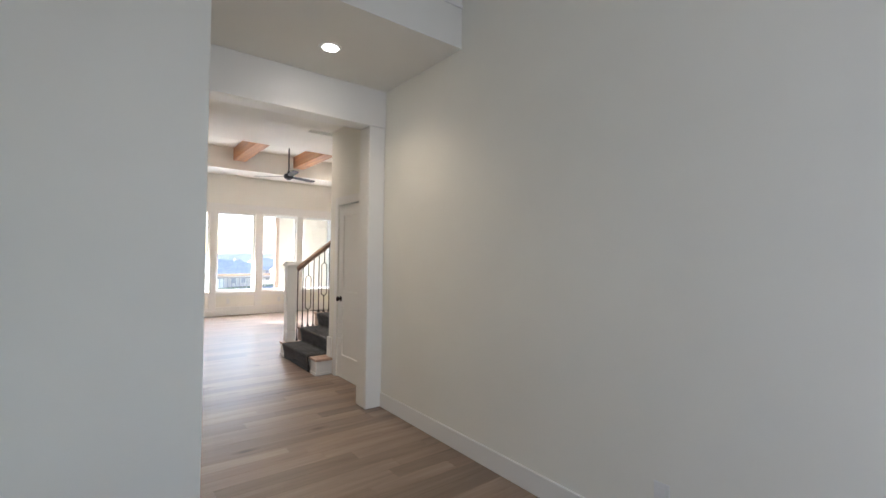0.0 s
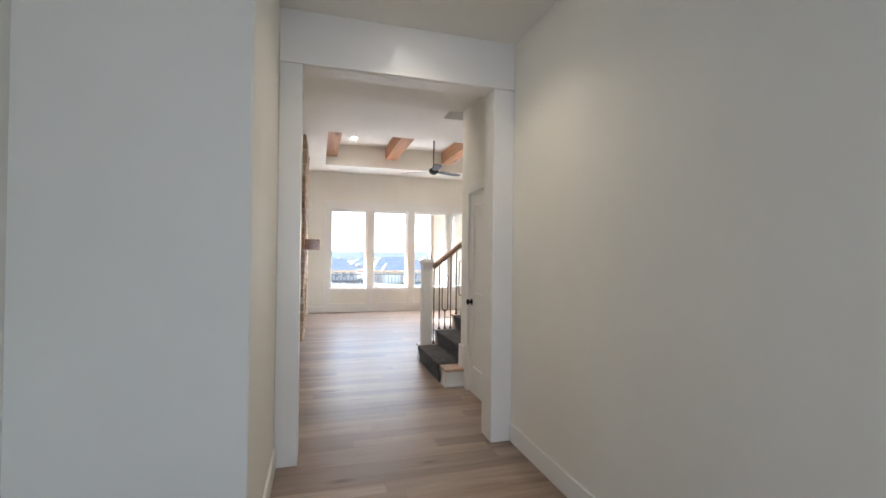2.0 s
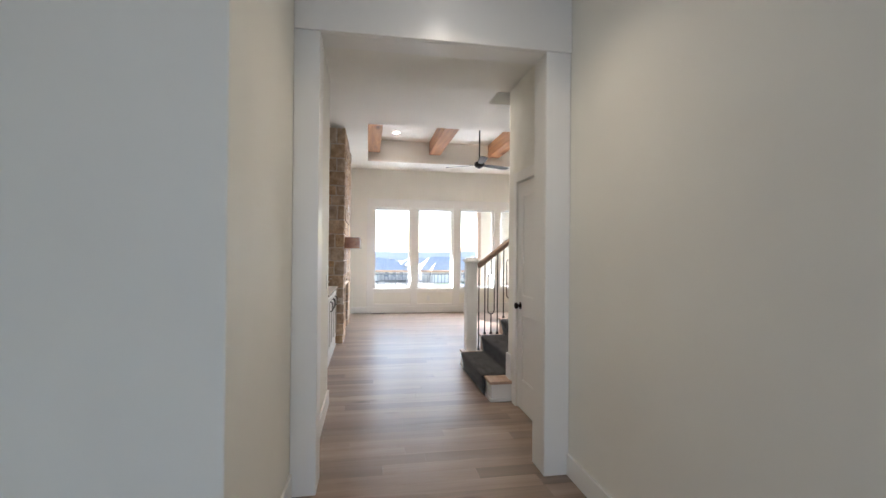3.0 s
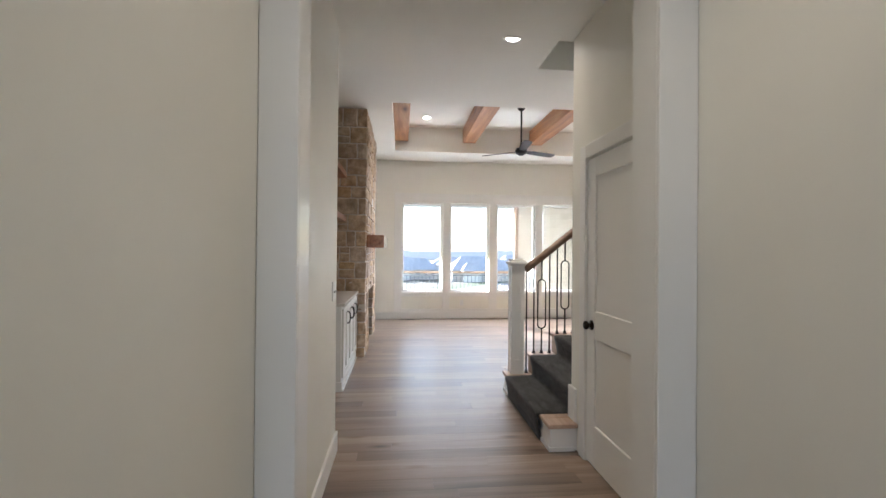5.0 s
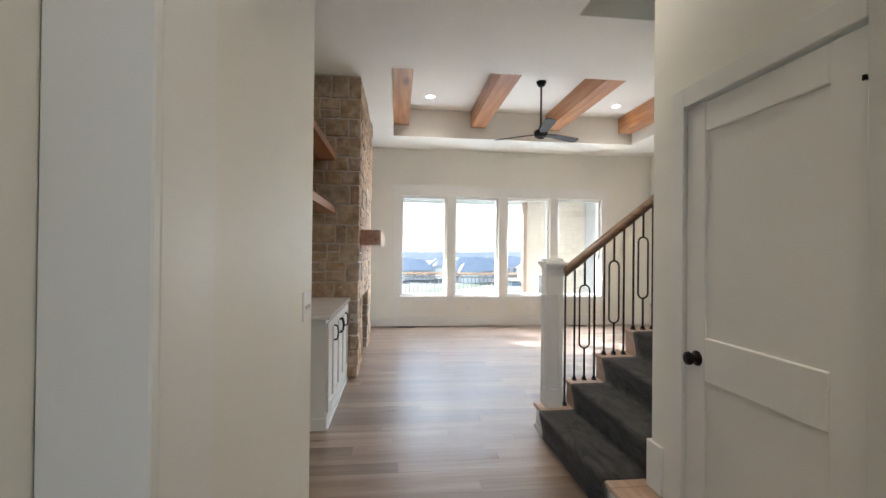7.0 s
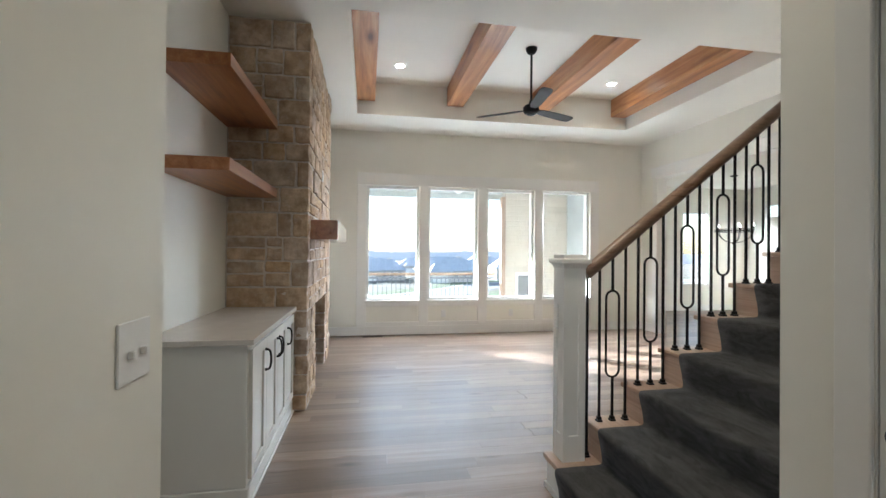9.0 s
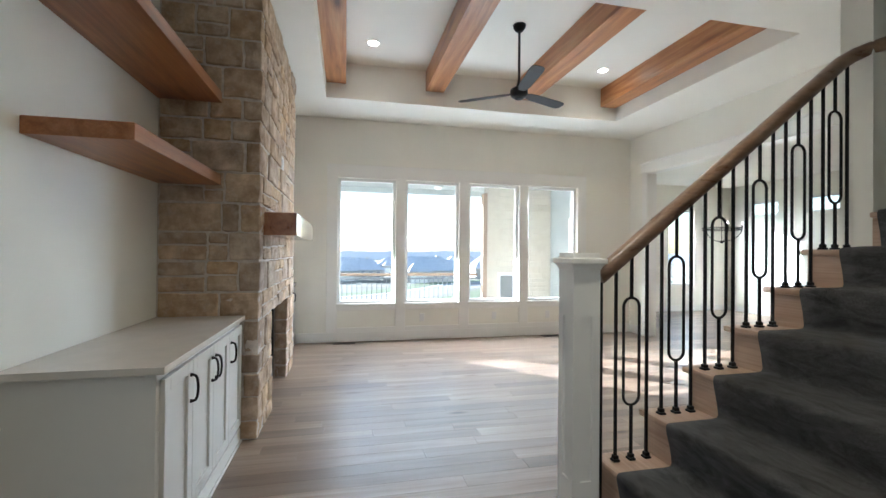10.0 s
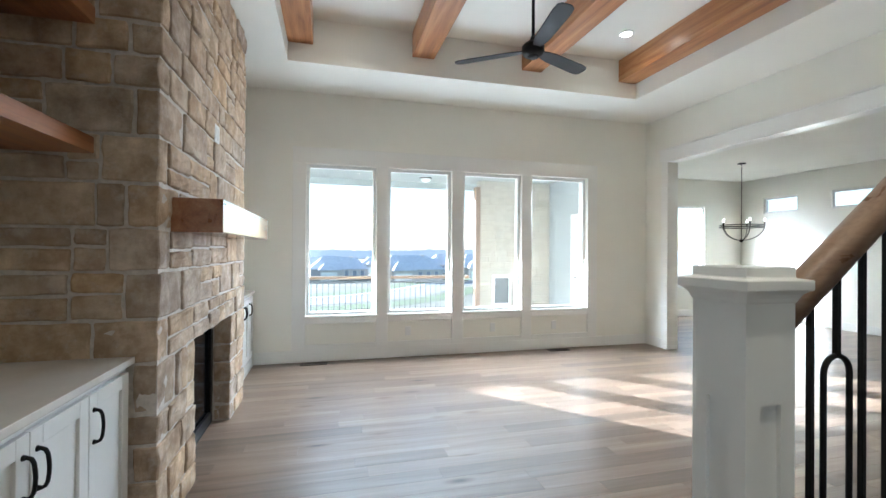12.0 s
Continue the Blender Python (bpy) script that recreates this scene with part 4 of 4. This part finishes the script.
for x, y in ((-1.62, PY), (5.535, 14.80)):
    tagged(part("porch_post", boxes(((x - 0.05, y - 0.095, PZ), (x + 0.05, y + 0.055, 2.64)), bevel=0.008, seg=1), CEDAR), "square cedar porch post", "post", "porch posts")
of = root("outdoor_fireplace", (0, 0, PZ), "cream stone outdoor fireplace at the porch end", "fireplace")
part("mortar_core", boxes(((5.60, 14.762, 0), (RX - 0.035, 15.0, 2.78 - PZ - 0.002))), PALE_MORTAR, of)
rz = 0.0
while rz < 2.8:
    h = min(rs.choice((0.09, 0.12, 0.15)), 2.91 - rz)
    cuts = split(5.60, RX - 0.10, 0.16, 0.42)
    for a, c in zip(cuts, cuts[1:]):
        if rz < 1.05 and rz + h > 0.36 and a < 6.27 and c > 5.87:
            continue
        st = boxes(((a + 0.003, 14.753 + rs.uniform(-0.005, 0.005), rz + 0.003), (c - 0.003, 14.81, rz + h - 0.003)), bevel=0.005, seg=1)
        part("stone", st, PALE_STONE, of)
    rz += h
part("insert_frame", boxes(((5.86, 14.735, 0.36), (5.91, 14.80, 1.0)), ((6.22, 14.735, 0.36), (6.27, 14.80, 1.0)), ((5.91, 14.735, 0.94), (6.22, 14.80, 1.0)), ((5.91, 14.735, 0.36), (6.22, 14.80, 0.42)), bevel=0.004, seg=1), TRIM, of, "white insert frame")
part("insert", boxes(((5.91, 14.742, 0.42), (6.22, 14.756, 0.94))), RAILMETAL, of, "dark glass insert")
pd = root("door_2", (RX - 0.03, 13.35, PZ), "white porch door with dark lever handle", "door", "", "structure")
part("leaf", boxes(((-0.03, -0.42, 0.03), (-0.001, 0.42, 2.1)), bevel=0.003, seg=1), TRIM, pd)
part("door_frame", boxes(((-0.045, -0.52, 0), (-0.001, -0.43, 2.2)), ((-0.045, 0.43, 0), (-0.001, 0.52, 2.2)), ((-0.045, -0.43, 2.11), (-0.001, 0.43, 2.2)), bevel=0.003, seg=1), TRIM, pd)
part("door_handle", tube([(-0.03, 0.36, 1.0), (-0.07, 0.36, 1.0), (-0.07, 0.27, 1.0)], 0.009), METAL, pd, "dark lever handle")
pl = root("porch_light", (4.47, 14.8, 2.78), "domed flush porch ceiling light", "ceiling light")
part("pan", lathe([(0.115, -0.016), (0.12, 0.0)]), BRONZE, pl)
part("dome", lathe([(0.012, -0.092), (0.06, -0.08), (0.095, -0.048), (0.108, -0.016)]), PLASTIC, pl, "frosted glass dome")

# ---- surroundings ----
GZ = -7.0
gb = bmesh.new()
bmesh.ops.create_grid(gb, x_segments=2, y_segments=2, size=2500, matrix=Matrix.Translation((0, 0, GZ)))
structure("ground", gb, GROUND, "wide dormant winter lawn and open ground", "ground")


def ribbon(line, a, c, z):
    """A strip of ground along a smoothed line, from offset a to offset c beside it."""
    pts = [Vector((x, y, 0)) for x, y in line]
    fine = []
    for k in range(len(pts) - 1):
        p0, p1, p2, p3 = pts[max(k - 1, 0)], pts[k], pts[k + 1], pts[min(k + 2, len(pts) - 1)]
        for q in range(8):
            t = q / 8
            fine.append(0.5 * (2 * p1 + (p2 - p0) * t + (2 * p0 - 5 * p1 + 4 * p2 - p3) * t * t + (3 * p1 - p0 - 3 * p2 + p3) * t ** 3))
    fine.append(pts[-1])
    bm = bmesh.new()
    rows = []
    for k, p in enumerate(fine):
        d = (fine[min(k + 1, len(fine) - 1)] - fine[max(k - 1, 0)]).normalized()
        n = Vector((-d.y, d.x, 0))
        rows.append([bm.verts.new(p + n * w + Vector((0, 0, h))) for w, h in ((a, GZ), (a, GZ + z), (c, GZ + z), (c, GZ))])
    for u, w in zip(rows, rows[1:]):
        for k in range(3):
            bm.faces.new((u[k], w[k], w[k + 1], u[k + 1]))
    bmesh.ops.recalc_face_normals(bm, faces=bm.faces[:])
    return bm


STREET = [(-110, 66), (-60, 71), (-25, 75), (2, 79), (14, 86), (24, 98), (36, 112), (60, 121), (110, 124)]
structure("road", ribbon(STREET, -4.5, 4.5, 0.05), ROAD, "pale concrete residential street curving between lawns", "road")
structure("lawn_far_side", ribbon(STREET, 7.0, 13.0, 0.04), LAWN, "green strip of lawn along the street", "lawn")
structure("lawn_near_side", ribbon(STREET, -11.5, -6.5, 0.04), LAWN, "green strip of lawn along the street", "lawn")
structure("pavement", ribbon(STREET, 5.0, 6.6, 0.09), CONCRETE, "pale concrete footpath beside the street", "pavement")


def far_house(x, y, w, d, h, turn, tall):
    hs = root("house", (x, y, GZ), "pale suburban house with steep grey hip roof", "house", "houses across the street")
    hs.rotation_euler = (0, 0, radians(turn))
    part("wall", boxes(((-w / 2, -d / 2, 0), (w / 2, d / 2, h))), SIDING, hs)

    def hip(cx, cy, rw, rd, z, rise):
        bm = bmesh.new()
        e = 0.5
        lo = [bm.verts.new((cx + sx * (rw / 2 + e), cy + sy * (rd / 2 + e), z)) for sx, sy in ((-1, -1), (1, -1), (1, 1), (-1, 1))]
        rl = max(0.3, rw / 2 - rd * 0.34)
        up = [bm.verts.new((cx - rl, cy, z + rise)), bm.verts.new((cx + rl, cy, z + rise))]
        for q in ((lo[0], lo[1], up[1], up[0]), (lo[2], lo[3], up[0], up[1]), (lo[1], lo[2], up[1]), (lo[3], lo[0], up[0]), lo[::-1]):
            bm.faces.new(q)
        return bm
    part("roof", hip(0, 0, w, d, h, tall), ROOF, hs)
    part("wing", boxes(((-w * 0.35, -d / 2 - 2.4, 0), (-w * 0.02, -d / 2, h * 0.95))), SIDING, hs)
    part("wing_roof", hip(-w * 0.185, -d / 2 - 0.6, w * 0.33, 4.2, h * 0.95, tall * 0.6), ROOF, hs)
    part("chimney", boxes(((w * 0.2, -0.5, h), (w * 0.2 + 0.9, 0.5, h + tall + 0.2))), SIDING, hs)
    for k in range(3):
        wx = w * (0.08 + 0.14 * k)
        wi = part("window", boxes(((wx, -d / 2 - 0.06, 1.0), (wx + 1.1, -d / 2, 2.5))), FARGLASS, hs)
        part("frame", boxes(((wx - 0.1, -d / 2 - 0.09, 0.9), (wx, -d / 2, 2.6)), ((wx + 1.1, -d / 2 - 0.09, 0.9), (wx + 1.2, -d / 2, 2.6))), TRIM, wi)
    part("garage_door", boxes(((-w * 0.33, -d / 2 - 2.46, 0), (-w * 0.06, -d / 2 - 2.4, 2.2))), TRIM, hs)


rh = random.Random(3)
for row_y, first, step in ((132, -58, 21), (164, -74, 23), (200, -96, 25)):
    for k in range(7):
        far_house(first + step * k + rh.uniform(-4, 4), row_y + rh.uniform(-6, 6), rh.uniform(13, 17), 10, rh.uniform(2.9, 3.4), rh.uniform(-8, 8), rh.uniform(2.5, 4.0))
# upright strip of hills; its haze is only colour and emission
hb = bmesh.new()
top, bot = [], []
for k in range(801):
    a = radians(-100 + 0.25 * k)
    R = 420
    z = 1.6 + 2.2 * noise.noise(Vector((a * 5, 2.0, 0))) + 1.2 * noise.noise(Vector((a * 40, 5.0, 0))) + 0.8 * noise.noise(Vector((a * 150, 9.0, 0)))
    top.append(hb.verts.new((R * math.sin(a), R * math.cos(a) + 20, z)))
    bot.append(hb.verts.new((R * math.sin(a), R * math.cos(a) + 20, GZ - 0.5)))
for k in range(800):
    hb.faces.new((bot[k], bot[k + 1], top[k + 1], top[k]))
structure("backdrop_hills", hb, HAZE, "low wooded hills far away, haze put into their blue-grey glow", "hills")

# ---- oak floor boards, last ----
rf = random.Random(5)
floor = structure("floor", boxes(((FX0 - 0.12, -1.35, -0.12), (HX1 + 0.12, HALL_END, -0.018)), ((LX - 0.12, HALL_END, -0.12), (DX1 + 0.15, 12.08, -0.018)), ((RX + 0.14, 12.08, -0.12), (DX1 + 0.15, DY1 + 0.15, -0.018)), ((-2.0, 5.2, -0.12), (LX - 0.12, 8.4, -0.018))), OAK_FAR, "brushed pale oak plank floor", "floor")
PW = 0.127
cache = {}
rest_v, rest_f = [], []


def plank_shape(L):
    c, g, t = 0.0007, 0.0002, 0.018
    x0, x1, y0, y1 = g, L - g, g, PW - g
    v = [(x0, y0, -t), (x1, y0, -t), (x1, y1, -t), (x0, y1, -t), (x0, y0, -c), (x1, y0, -c), (x1, y1, -c), (x0, y1, -c), (x0 + c, y0 + c, 0), (x1 - c, y0 + c, 0), (x1 - c, y1 - c, 0), (x0 + c, y1 - c, 0)]
    f = [(8, 9, 10, 11)] + [(a, (a + 1) % 4, (a + 1) % 4 + 4, a + 4) for a in range(4)] + [(a + 4, (a + 1) % 4 + 4, (a + 1) % 4 + 8, a + 8) for a in range(4)]
    return v, f


count = 0
zones = [(FX0, HX1 + 0.1, -1.2, -1.2 + 56 * PW), (LX - 0.1, DX1, -1.2 + 56 * PW, -1.2 + 104 * PW), (RX + 0.14, DX1, -1.2 + 104 * PW, DY1), (-1.9, LX - 0.1, -1.2 + 57 * PW, -1.2 + 68 * PW)]
for zx0, zx1, zy0, zy1 in zones:
    nrow = int(math.ceil((zy1 - zy0) / PW - 0.01))
    for r in range(nrow):
        y = zy0 + r * PW
        x = zx0 - rf.randint(0, 120) / 100
        while x < zx1:
            L = round(rf.choice((0.6, 0.9, 1.2, 1.5, 1.8, 2.1)), 2)
            a, e = max(x, zx0), min(x + L, zx1)
            x += L
            if e - a < 0.03:
                continue
            Lr = round(e - a, 2)
            near = a < 6.2 and 4.9 < y < 11.95 and zx0 > 0 and count < 300
            if near:
                if Lr not in cache:
                    me = bpy.data.meshes.new("plank")
                    me.from_pydata(plank_shape(Lr)[0], [], plank_shape(Lr)[1])
                    me.materials.append(OAK)
                    cache[Lr] = me
                o = new("plank", cache[Lr])
                o.parent, o.location = floor, (a, y, 0)
                count += 1
            else:
                v, f = plank_shape(Lr)
                k = len(rest_v)
                rest_v += [(p + a, q + y, w) for p, q, w in v]
                rest_f += [tuple(i + k for i in q) for q in f]
me = bpy.data.meshes.new("planks")
me.from_pydata(rest_v, [], rest_f)
me.materials.append(OAK_FAR)
o = new("planks", me)
o.parent = floor
o["kind"] = "stuff"
